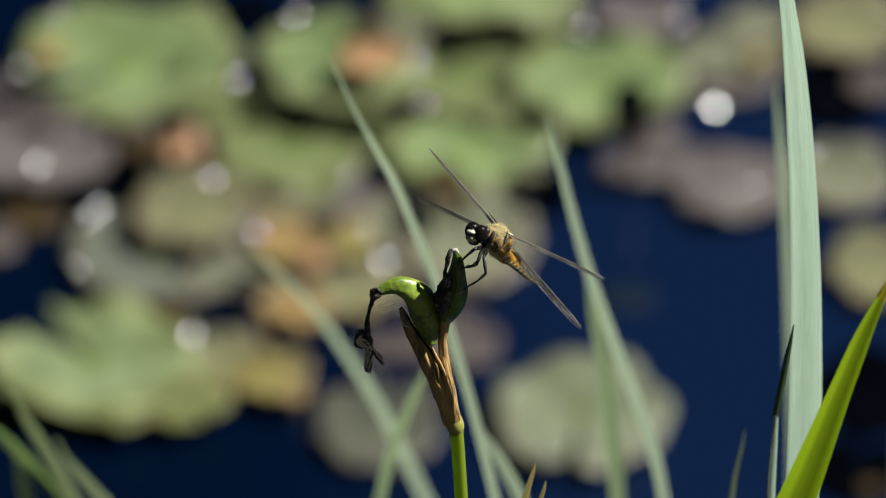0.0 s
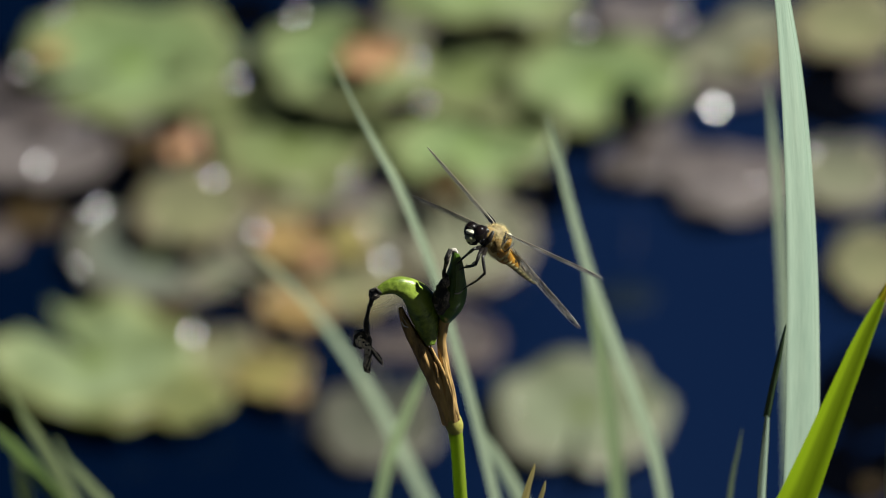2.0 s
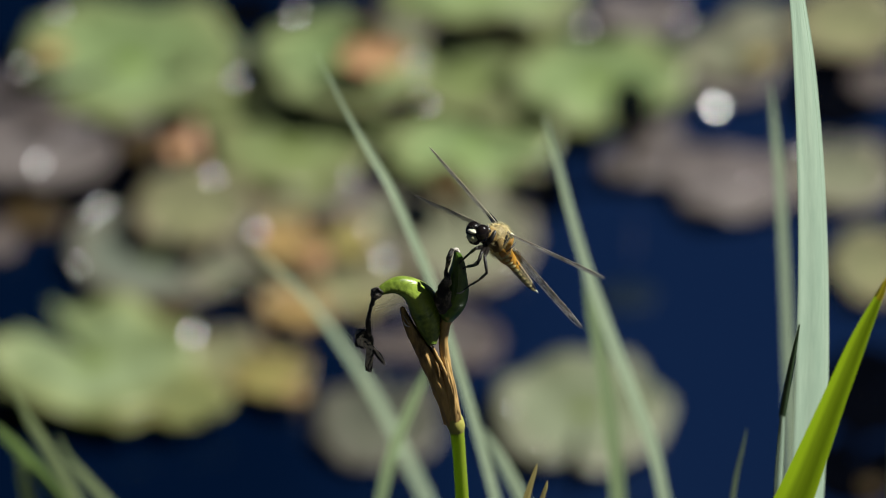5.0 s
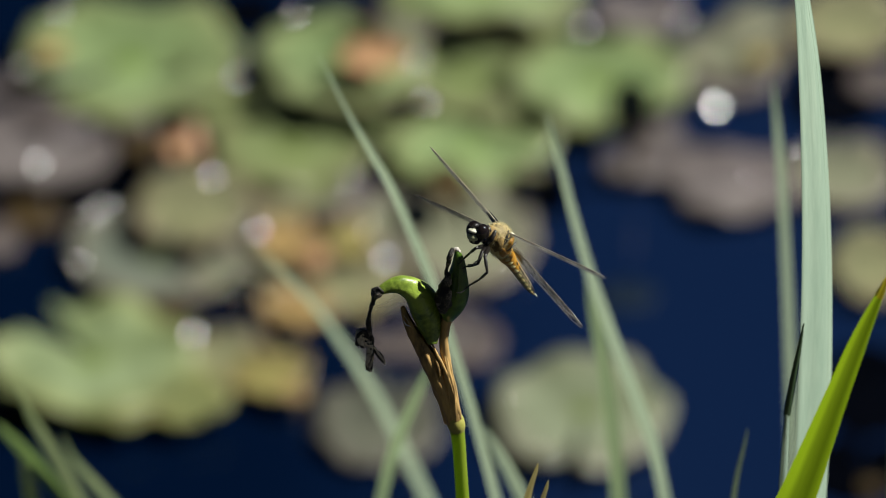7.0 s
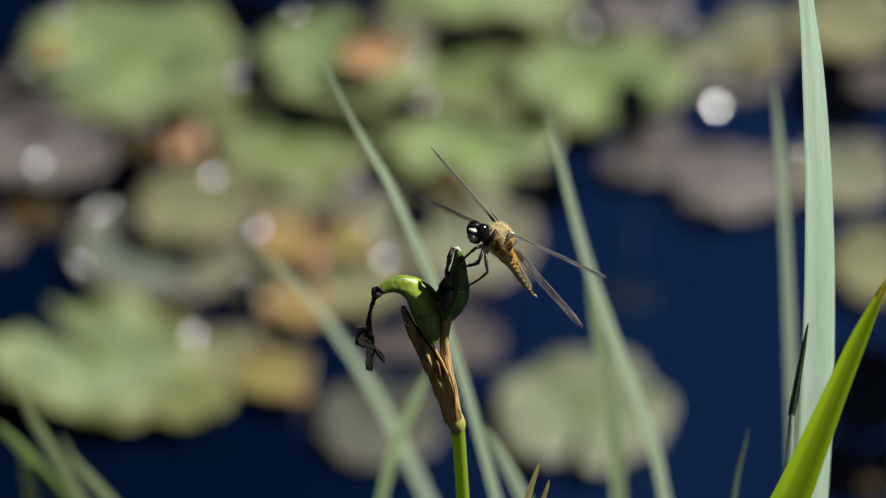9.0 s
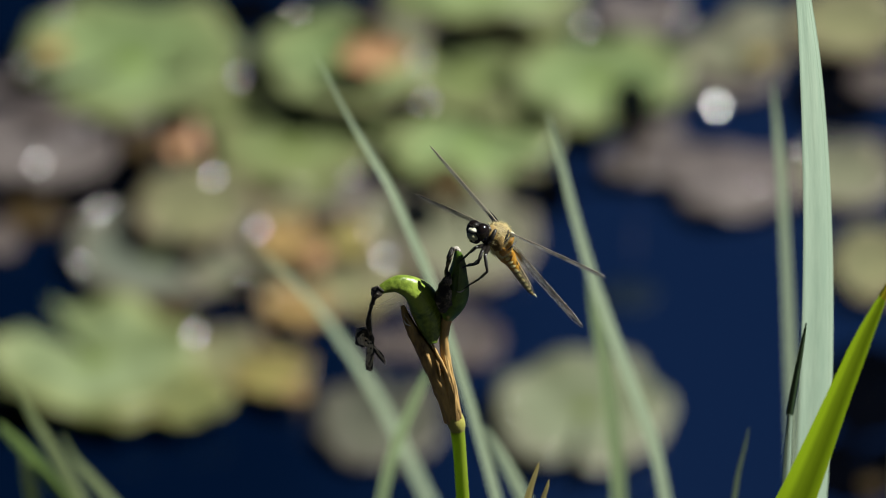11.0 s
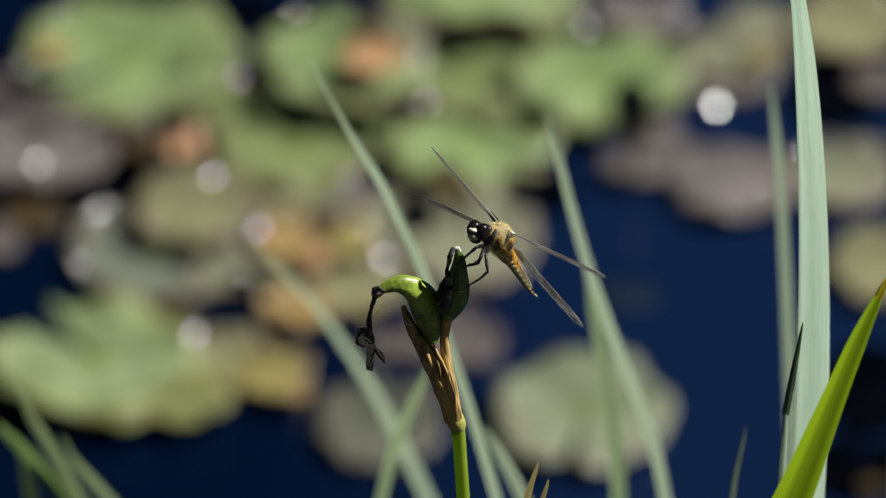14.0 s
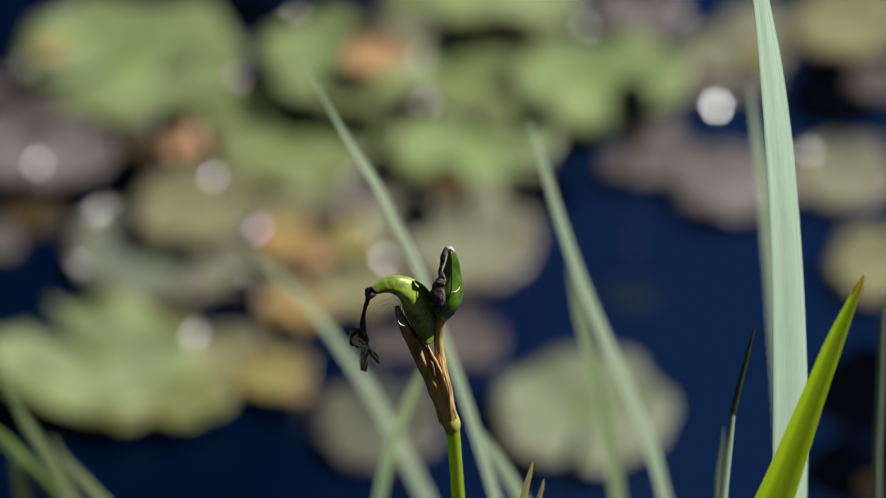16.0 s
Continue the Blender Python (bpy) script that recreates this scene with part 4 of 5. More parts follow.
            pleat = 1 + 0.05 * math.sin(k * 1.3 + i * 0.05) + 0.16 * noise.noise(Vector((k * 0.28, i * 0.11, start))) + 0.08 * noise.noise(Vector((k * 0.9, i * 0.25, start)))
            d = side * math.cos(a) + deep * math.sin(a)
            o.append(bm.verts.new(here + d * r * pleat))
            n.append(bm.verts.new(here + d * (r * pleat - 0.00022)))
        outer.append(o)
        inner.append(n)
    for i in range(len(rows) - 1):
        for k in range(steps):
            bm.faces.new((outer[i][k], outer[i][k + 1], outer[i + 1][k + 1], outer[i + 1][k]))
            bm.faces.new((inner[i + 1][k], inner[i + 1][k + 1], inner[i][k + 1], inner[i][k]))
        for k in (0, steps):
            bm.faces.new((outer[i][k], outer[i + 1][k], inner[i + 1][k], inner[i][k]))
    part("sheath", bm, DRY_SHEATH, stalk, "papery tan-brown dry sheath")


def ridges(pod, base, points, radius, material):
    bm = bmesh.new()
    tube(bm, [tuple(Vector(p) - base) for p in points], [radius * 0.0003] + [radius * 0.001] * (len(points) - 2) + [radius * 0.0003], 6, 5, 0.3)
    part("seam", bm, material, pod)


# ---- the dragonfly ----
def wing(parent, name, length, chord, hind, pose_in_body):
    """A membrane with veins, a dark spot at mid-edge, one near the tip, and on hind wings a dark base."""
    steps, across = 40, 8

    def chord_at(s):
        if hind:
            c = 0.45 + 2.6 * s if s < 0.2 else 0.97 - 0.28 * (s - 0.2) ** 1.3
        else:
            c = 0.35 + 1.5 * s if s < 0.3 else 0.80 + 0.15 * math.sin((s - 0.3) * 2.6)
        return chord * c * max(0.0, 1 - max(0, (s - 0.72) / 0.285) ** 2.4) ** 0.6

    def at(s, f):
        lead = 0.02 * length * math.sin(s * 3.1) - 0.05 * length * max(0, s - 0.85) ** 2 / 0.0225
        z = 0.00015 * math.sin(f * 18) * (1 - s) - 0.006 * length * s * s
        return Vector((s * length, lead - f * chord_at(s), z))

    bm = bmesh.new()
    grid = [[bm.verts.new(at(i / steps, k / across)) for k in range(across + 1)] for i in range(steps + 1)]
    for a, b in zip(grid, grid[1:]):
        for k in range(across):
            bm.faces.new((a[k], a[k + 1], b[k + 1], b[k]))
    ob = part(name, bm, MEMBRANE, parent, "clear veined wing with dark spots")
    ob.matrix_basis = pose_in_body

    def vein(bm, places, r):
        tube(bm, places, [r] * len(places), 4, 1)

    bm = bmesh.new()
    vein(bm, [at(i / 20, 0.0) for i in range(21)], 0.00013)
    vein(bm, [at(i / 20, 0.06) for i in range(20)], 0.00008)
    part("leading_edge", bm, VEIN_GOLD, ob, "golden-brown leading edge vein")
    bm = bmesh.new()
    vein(bm, [at(i / 24, 1.0) for i in range(25)], 0.00008)
    for f, end in ((0.16, 1.0), (0.27, 0.98), (0.40, 0.94), (0.54, 0.88), (0.68, 0.8), (0.83, 0.66)):
        vein(bm, [at(end * i / 14, f * (0.75 + 0.25 * i / 14)) for i in range(15)], 0.00006)
    rnd = random.Random(len(name) + int(length * 1e5))
    for i in range(260):
        s, f = 0.05 + 0.9 * rnd.random(), rnd.random() * 0.85
        vein(bm, [at(s, f), at(min(s + 0.012, 1), f + 0.14)], 0.00006)
    tagged(part("vein_net", bm, VEIN, ob), kind="stuff")
    for s0, s1, f1 in ((0.44, 0.49, 0.16), (0.84, 0.93, 0.13)):
        bm = bmesh.new()
        for z in (-0.00010, 0.00010):
            vs = [bm.verts.new(at(s0 + (s1 - s0) * i / 4, f) + Vector((0, 0, z))) for f in (0, f1) for i in range(5)]
            for i in range(4):
                bm.faces.new((vs[i], vs[i + 1], vs[i + 6], vs[i + 5]))
        part("wing_spot", bm, HORN_BLACK, ob)
    if hind:
        bm = bmesh.new()
        for z in (-0.0005, 0.0005):
            vs = [bm.verts.new(at(0.02 + 0.13 * i / 4 * (1 - 0.3 * f), f) + Vector((0, 0, z))) for f in (0.1, 0.5, 0.95) for i in range(5)]
            for j in range(2):
                for i in range(4):
                    bm.faces.new((vs[5 * j + i], vs[5 * j + i + 1], vs[5 * j + i + 6], vs[5 * j + i + 5]))
        part("wing_base_patch", bm, HORN_BLACK, ob, "blackish wing base")
    return ob


def hair(bm, centre, size, count, length, seed, keep=lambda d: True):
    rnd = random.Random(seed)
    while count:
        d = Vector((rnd.gauss(0, 1), rnd.gauss(0, 1), rnd.gauss(0, 1))).normalized()
        if not keep(d):
            continue
        count -= 1
        root = Vector((d.x * size[0], d.y * size[1], d.z * size[2])) * 0.98 + Vector(centre)
        out = (d + Vector((-0.5, 0, 0)) + 0.35 * Vector((rnd.gauss(0, 1), rnd.gauss(0, 1), rnd.gauss(0, 1)))).normalized()
        side = out.orthogonal().normalized() * 0.00005
        n = length * (0.6 + 0.8 * rnd.random())
        a, b, c = bm.verts.new(root + side), bm.verts.new(root - side), bm.verts.new(root + out * n)
        e = bm.verts.new(root + out.cross(side).normalized() * 0.00005)
        bm.faces.new((a, b, c))
        bm.faces.new((b, e, c))
        bm.faces.new((e, a, c))


PERCH = facing((0.01618, -0.00723, 1.00748), (-0.41602, -0.54316, 0.72931), (0.60966, 0.42847, 0.66688))


LEGS = []


def dragonfly():
    fly = tagged(new("dragonfly"), "golden-brown dragonfly with four clear wings perched on a pod", "dragonfly")
    fly.matrix_basis = PERCH
    mm = 0.001
    # thorax
    bm = bmesh.new()
    ball(bm, (0.0005, 0, 0), (5.6 * mm, 3.7 * mm, 4.4 * mm), u=28, v=18, bumps=0.10)
    ball(bm, (-3.6 * mm, 0, -1.2 * mm), (3.6 * mm, 3.1 * mm, 3.4 * mm), u=24, v=16, bumps=0.10)
    thorax = part("thorax", bm, FUR_GOLD, fly, "furry golden-brown thorax")
    for s in (-1, 1):
        bm = bmesh.new()
        ball(bm, (2.6 * mm, s * 2.7 * mm, -1.5 * mm), (1.3 * mm, 1.9 * mm, 2.6 * mm), Matrix.Rotation(0.5, 3, "Y"), bumps=0.35)
        part("shoulder_band", bm, FUR_DARK, thorax, "dark brown shoulder band")
    bm = bmesh.new()
    ball(bm, (4.8 * mm, 0, -0.8 * mm), (2.3 * mm, 2.6 * mm, 2.6 * mm), u=20, v=14)
    part("collar", bm, FUR_DARK, thorax, "dark hairy neck collar")
    for s in (-1, 1):
        for x, w, lean in ((1.9, 0.24, 0.5), (-2.4, 0.28, 0.5)):
            bm = bmesh.new()
            tube(bm, [((x - lean * h) * mm, s * (3.95 - 0.055 * (h * h) * 1.7) * mm, h * mm) for h in (-2.6, -1.2, 0.2, 1.6, 2.6)],
                 [w * 0.4 * mm, w * mm, w * mm, w * mm, w * 0.4 * mm], 6, 4, 0.3)
            part("stripe", bm, HORN_BLACK, thorax)
        bm = bmesh.new()
        ball(bm, (-2.2 * mm, s * 2.9 * mm, -1.4 * mm), (2.6 * mm, 0.95 * mm, 2.3 * mm), bumps=0.2)
        part("flank_plate", bm, HORN_AMBER, thorax, "amber side plate")
        bm = bmesh.new()
        ball(bm, (-0.4 * mm, s * 2.8 * mm, 3.2 * mm), (1.3 * mm, 0.8 * mm, 0.75 * mm), u=12, v=8)
        part("wing_joint", bm, FACE_PALE, thorax)
    # dark bars on the side that the sun leaves in shade, rust patches between them, and the same on the other side
    for line, radii, kind, name in (
            (((0.00593, 0.00136, 0.00112), (0.00634, 0.00202, -0.00099), (0.00527, 0.00127, -0.0031), (0.00336, -0.0001, -0.00393)), (0.45, 0.8, 0.75, 0.5), HORN_BLACK, "side_bar"),
            (((0.00388, 0.00302, -0.00074), (0.00292, 0.00286, -0.00231), (0.00157, 0.00221, -0.0036)), (0.3, 0.55, 0.35), FUR_DARK, "side_bar"),
            (((0.00158, 0.00218, 0.00362), (0.00208, 0.00346, 0.00142), (0.00143, 0.00368, -0.00091)), (0.25, 0.45, 0.3), HORN_BLACK, "side_bar"),
            (((-0.00184, 0.00307, 0.00196), (-0.00244, 0.00328, -0.00004), (-0.00211, 0.00288, -0.00214)), (0.3, 0.6, 0.3), FUR_DARK, "side_bar"),
            (((-0.00186, 0.00228, 0.00312), (-0.00084, 0.00362, 0.00094), (-0.00194, 0.00326, -0.00134)), (0.4, 1.0, 0.5), HORN_AMBER, "rust_patch"),
            (((0.00106, 0.00341, -0.00197), (-0.00224, 0.00299, -0.0018), (-0.00407, 0.00317, -0.00129)), (0.4, 0.85, 0.5), HORN_AMBER, "rust_patch")):
        for s in (1, -1):
            bm = bmesh.new()
            tube(bm, [(p[0], s * p[1], p[2]) for p in line], [k * mm for k in radii], 8, 4, 0.5)
            part(name, bm, kind, thorax)
    bm = bmesh.new()
    hair(bm, (0.0005, 0, 0), (5.7 * mm, 3.8 * mm, 4.5 * mm), 1500, 1.0 * mm, 3)
    hair(bm, (-3.6 * mm, 0, -1.2 * mm), (3.6 * mm, 3.1 * mm, 3.4 * mm), 900, 1.2 * mm, 4, lambda d: d.z < 0.3)
    tagged(part("hair", bm, FUR_PALE, thorax, "fine pale golden hair", smooth=False), kind="stuff")
    # head
    head = part("head", _head_core(), HORN_BLACK, fly, "dark head with big glossy eyes")
    head.matrix_basis = facing((0.01037, -0.00047, -0.00268), (0.80719, -0.03349, -0.58934), (0.32562, -0.24833, 0.91231))
    for s in (-1, 1):
        bm = bmesh.new()
        ball(bm, (-0.1 * mm, s * 1.9 * mm, 0.25 * mm), (2.35 * mm, 2.0 * mm, 2.75 * mm), u=28, v=18)
        part("eye", bm, EYE_BROWN, head, "glossy dark brown compound eye")
        bm = bmesh.new()
        tube(bm, [(2.0 * mm, s * 0.5 * mm, 1.8 * mm), (3.1 * mm, s * 0.9 * mm, 2.7 * mm), (3.8 * mm, s * 1.3 * mm, 3.2 * mm)], [0.12 * mm, 0.07 * mm, 0.03 * mm], 5, 3)
        part("antenna", bm, HORN_BLACK, head)
    bm = bmesh.new()
    ball(bm, (2.05 * mm, 0, 0.75 * mm), (1.2 * mm, 1.75 * mm, 0.72 * mm))
    part("brow", bm, FACE_PALE, head, "pale creamy brow")
    bm = bmesh.new()
    ball(bm, (2.3 * mm, 0, 0.05 * mm), (1.1 * mm, 1.5 * mm, 0.26 * mm))
    part("brow_line", bm, HORN_BLACK, head)
    bm = bmesh.new()
    ball(bm, (0.9 * mm, 0, 2.1 * mm), (1.2 * mm, 0.8 * mm, 0.8 * mm))
    part("crown", bm, HORN_BLACK, head)
    bm = bmesh.new()
    ball(bm, (1.85 * mm, 0, -1.15 * mm), (1.55 * mm, 2.1 * mm, 1.3 * mm))
    part("face", bm, FACE_GREEN, head, "pale greenish-cream face")
    bm = bmesh.new()
    ball(bm, (1.05 * mm, 0, -2.5 * mm), (1.4 * mm, 2.0 * mm, 1.0 * mm))
    part("jaw", bm, HORN_BLACK, head)
    for y in (-0.75, 0.75):
        bm = bmesh.new()
        ball(bm, (2.1 * mm, y * mm, -2.4 * mm), (0.55 * mm, 0.45 * mm, 0.4 * mm), u=12, v=8)
        part("lip", bm, FACE_GREEN, head)
    # abdomen: jointed segments, yellow spots along the sides
    abdomen = part("abdomen", _plug(), FUR_GOLD, fly, "tapering abdomen with yellow side spots")
    abdomen.matrix_basis = TAIL_UP
    ends = [0, 2.0, 4.6, 7.4, 10.6, 13.8, 16.8, 19.6, 22.2, 24.4, 25.8]
    wide = [2.75, 2.75, 2.4, 2.1, 1.9, 1.8, 1.7, 1.55, 1.35, 1.1, 0.7]
    for i in range(10):
        x0, x1 = -ends[i] * mm, -ends[i + 1] * mm
        w0, w1 = wide[i] * mm, wide[i + 1] * mm
        bm = bmesh.new()
        tube(bm, [(x0 + 0.2 * mm, 0, 0), (0.85 * x0 + 0.15 * x1, 0, 0), (0.15 * x0 + 0.85 * x1, 0, 0), (x1, 0, 0)], [w0 * 0.95, w0, w1 * 1.01, w1 * 0.96], 18, 3)
        for q in bm.verts:
            q.co.z *= 0.82 if i > 1 else 0.95
        seg = part("segment", bm, HORN_AMBER if i < 4 else (HORN_OLIVE if i < 8 else HORN_BLACK), abdomen)
        for s in (-1, 1):
            bm = bmesh.new()
            c, w = 0.5 * (x0 + x1), 0.5 * (w0 + w1)
            ball(bm, (c, s * w * 0.80, -0.24 * w), (abs(x1 - x0) * 0.48, w * 0.22, w * 0.42), u=14, v=10)
            part("side_spot", bm, HORN_YELLOW, seg, "bright yellow spot")
            if i > 1:
                bm = bmesh.new()
                ball(bm, (c, s * w * 0.84, 0.26 * w), (abs(x1 - x0) * 0.56, w * 0.16, w * 0.22), u=12, v=8)
                part("back_bar", bm, HORN_BLACK, seg, "black bar along the back")
    for s in (-1, 1):
        bm = bmesh.new()
        tube(bm, [(-25.4 * mm, s * 0.4 * mm, 0), (-26.8 * mm, s * 0.7 * mm, 0.2 * mm), (-28.0 * mm, s * 0.7 * mm, 0.1 * mm)], [0.28 * mm, 0.26 * mm, 0.06 * mm], 6, 3)
        part("tail_clasper", bm, FACE_PALE, abdomen)
    # legs
    for line in (
            ((0.0034, 0, -0.00432), (0.01014, 0.00233, -0.00677), (0.00534, -0.00145, -0.00886), (-0.00033, -0.00576, -0.01153), (-0.00118, -0.00638, -0.01281)),
            ((0.00398, 0.00093, -0.00442), (0.00973, 0.00476, -0.00698), (0.0099, 0.00612, -0.01003), (0.00519, 0.00227, -0.01115), (-0.00064, -0.00353, -0.01256), (-0.00123, -0.00454, -0.01377)),
            ((0.00364, 0.00147, -0.00415), (0.01062, 0.00703, -0.00725), (0.00949, 0.01035, -0.0106), (0.00298, 0.00548, -0.01346), (-0.00313, 0.00001, -0.01624), (-0.00377, -0.00098, -0.01807)),
            ((-0.00232, -0.00215, -0.00305), (-0.00511, -0.00535, -0.00527), (-0.00829, -0.00617, -0.00818), (-0.00724, -0.0061, -0.01032), (-0.00576, -0.00661, -0.01152))):
        bm = bmesh.new()
        n = len(line)
        hip = Vector(line[0])
        line = [tuple(Vector(p) - hip) for p in line]
        for i in range(n - 1):
            a, b = Vector(line[i]), Vector(line[i + 1])
            thick = (0.66 - 0.42 * i / (n - 2)) * mm
            tube(bm, [a, a.lerp(b, 0.3), b], [thick * 0.8, thick, thick * 0.68], 8, 3)
            ball(bm, b, (thick * 0.72,) * 3, u=8, v=6)
        rnd = random.Random(n)
        pts = [Vector(p) for p in line]
        for i in range(1, n - 1):
            for k in range(7):
                q = pts[i].lerp(pts[i + 1], k / 7)
                d = Vector((rnd.gauss(0, 1), rnd.gauss(0, 1), rnd.gauss(0, 1))).normalized() * 0.9 * mm
                tube(bm, [q, q + d], [0.06 * mm, 0.02 * mm], 3, 1)
        leg = part("leg", bm, HORN_BLACK, fly, "thin spiny black leg")
        leg.location = hip
        LEGS.append((leg, hip.copy(), pts[-1].normalized()))
    wings = [wing(fly, "wing", size, chord, hind, at) for size, chord, hind, at in WINGS]
    return fly, abdomen, wings


def _head_core():
    bm = bmesh.new()
    ball(bm, (-0.3e-3, 0, -0.2e-3), (2.0e-3, 2.9e-3, 2.5e-3))
    tube(bm, [(-1.5e-3, 0, -0.3e-3), (-3.4e-3, 0, -0.2e-3), (-4.6e-3, 0, 0)], [1.3e-3, 1.1e-3, 1.3e-3], 10, 3)
    return bm


def _plug():
    bm = bmesh.new()
    ball(bm, (0.5e-3, 0, 0), (2.2e-3, 2.7e-3, 2.6e-3), bumps=0.1)
    return bm


JOINT = (-0.00706, -0.00032, -0.00189)
TAIL_UP = facing(JOINT, (0.99906, 0.04343, -0.00016), (0.00625, 0.00353, 0.99997))
TAIL_DOWN = facing(JOINT, (0.98724, -0.03315, 0.15576), (0.00625, 0.00353, 0.99997))
FORE_LEFT = facing((0.00239, 0.00203, 0.00294), (-0.0201, 0.9856, 0.16786), (-0.01874, 0.15815, -0.98724))
HIND_LEFT = facing((-0.00313, 0.00302, 0.00117), (-0.10674, 0.97439, -0.1979), (0.24049, 0.04296, -0.9697))
FORE_RIGHT = facing((0.0011, -0.00341, 0.00121), (-0.20118, -0.97055, -0.13252), (0.00065, -0.1696, 0.98551))
HIND_RIGHT = facing((-0.00124, -0.00514, 0.00376), (0.08214, -0.97712, 0.19617), (-0.15759, 0.11884, 0.98033))
WINGS = [(0.0365, 0.0085, False, FORE_LEFT), (0.0350, 0.0105, True, HIND_LEFT), (0.0365, 0.0085, False, FORE_RIGHT), (0.0350, 0.0105, True, HIND_RIGHT)]

STALK = iris_stalk()
FLY, ABDOMEN, WING_OBJECTS = dragonfly()


# ---- what moves ----
def sway(ob, rows):
    """rows: seconds, metres to the side, degrees of lean."""
    home = ob.location.copy()
    walk(ob, [(t, pose(home.x + dx, home.y, home.z, 0, lean, 0)) for t, dx, lean in rows])


def motions():
    sway(BIG, [(0, 0.00000, 0.00), (0.5, 0.00039, 0.14), (1, -0.00016, -0.05), (1.5, 0.00024, 0.08), (2, -0.00063, -0.22), (2.5, -0.00016, -0.05), (3, 0.00039, 0.14), (3.5, 0.00024, 0.08), (4, 0.00118, 0.41), (6.5, 0.00173, 0.60), (7, 0.00213, 0.73), (7.5, 0.00205, 0.71), (8, 0.00260, 0.90), (8.5, 0.00260, 0.90), (9, 0.00260, 0.90), (11.5, 0.00189, 0.65), (12, 0.00055, 0.19), (12.5, 0.00126, 0.44), (13, 0.00118, 0.41), (13.5, 0.00142, 0.49), (14, 0.00142, 0.49), (14.5, 0.00150, 0.52), (15, 0.00071, 0.24), (15.5, 0.00000, 0.00), (15.6, 0.00016, 0.05), (15.7, -0.00016, -0.05), (15.8, -0.00189, -0.65), (15.9, -0.00394, -1.36), (16, -0.00394, -1.36)])
    sway(REAR, [(0, 0.00000, 0.00), (0.5, 0.00000, 0.00), (1, 0.00000, 0.00), (1.5, -0.00069, -0.56), (2, -0.00074, -0.61), (2.5, -0.00069, -0.56), (3, -0.00091, -0.75), (3.5, -0.00069, -0.56), (4, -0.00080, -0.65), (6.5, 0.00000, 0.00), (7, -0.00029, -0.23), (7.5, -0.00034, -0.28), (8, -0.00029, -0.23), (8.5, -0.00023, -0.19), (9, -0.00023, -0.19), (11.5, -0.00051, -0.42), (12, -0.00069, -0.56), (12.5, -0.00029, -0.23), (13, -0.00023, -0.19), (13.5, -0.00069, -0.56), (14, -0.00057, -0.47), (14.5, -0.00040, -0.33), (15, -0.00069, -0.56), (15.5, -0.00091, -0.75), (15.6, -0.00217, -1.77), (15.7, -0.00292, -2.38), (15.8, -0.00326, -2.66), (15.9, -0.00343, -2.80), (16, -0.00274, -2.24)])
    sway(FRESH, [(0, 0.00000, 0.00), (0.5, 0.00000, 0.00), (1, 0.00248, -1.08), (1.5, 0.00000, 1.08), (2, 0.00000, 0.24), (2.5, 0.00116, -0.24), (3, 0.00066, -0.12), (3.5, 0.00480, -1.81), (4, 0.00050, -0.36), (6.5, -0.00132, 0.24), (7, -0.00033, -0.36), (7.5, -0.00050, 0.48), (8, -0.00066, 0.48), (8.5, -0.00066, 0.36), (9, -0.00198, 0.84), (11.5, -0.00017, 0.12), (12, -0.00099, -0.36), (12.5, -0.00215, 0.12), (13, -0.00149, -0.48), (13.5, -0.00165, 0.24), (14, -0.00149, 0.36), (14.5, 0.00198, -1.33), (15, 0.00099, 0.00), (15.5, -0.00050, -0.72), (15.6, -0.00215, -0.12), (15.7, -0.00562, 0.24), (15.8, -0.00926, -0.72), (15.9, -0.00893, -1.21), (16, -0.00662, -0.96)])
    sway(DARKLOW, [(0, 0.00000, -0.00), (0.5, -0.00039, 0.07), (1, -0.00058, 0.10), (1.5, 0.00000, -0.00), (2, -0.00310, 0.56), (2.5, -0.00019, 0.03), (3, -0.00019, 0.03), (3.5, -0.00213, 0.38), (4, 0.00000, -0.00), (6.5, 0.00291, -0.52), (7, 0.00349, -0.62), (7.5, 0.00369, -0.66), (8, 0.00543, -0.97), (8.5, 0.00504, -0.90), (9, 0.00504, -0.90), (11.5, 0.00349, -0.62), (12, 0.00000, -0.00), (12.5, 0.00194, -0.35), (13, -0.00116, 0.21), (13.5, 0.00291, -0.52), (14, 0.00291, -0.52), (14.5, 0.00349, -0.62), (15, 0.00000, -0.00), (15.5, 0.00000, -0.00), (15.6, -0.00233, 0.42), (15.7, -0.00504, 0.90), (15.8, -0.00931, 1.67), (15.9, -0.01339, 2.40), (16, -0.01513, 2.71)])
    sway(SMALL, [(0, 0.00000, 0.00), (0.5, 0.00000, 0.00), (1, -0.00065, -0.81), (1.5, -0.00087, -1.08), (2, -0.00065, -0.81), (2.5, -0.00043, -0.54), (3, -0.00033, -0.41), (3.5, -0.00033, -0.41), (4, 0.00011, 0.14), (6.5, 0.00022, 0.27), (7, 0.00033, 0.41), (7.5, 0.00054, 0.68), (8, 0.00043, 0.54), (8.5, 0.00065, 0.81), (9, 0.00043, 0.54), (11.5, 0.00043, 0.54), (12, 0.00043, 0.54), (12.5, 0.00000, 0.00), (13, 0.00011, 0.14), (13.5, 0.00011, 0.14), (14, -0.00011, -0.14), (14.5, -0.00011, -0.14), (15, -0.00065, -0.81), (15.5, -0.00174, -2.17), (15.6, -0.00130, -1.63), (15.7, -0.00163, -2.03), (15.8, -0.00239, -2.98), (15.9, -0.00293, -3.66), (16, -0.00434, -5.42)])
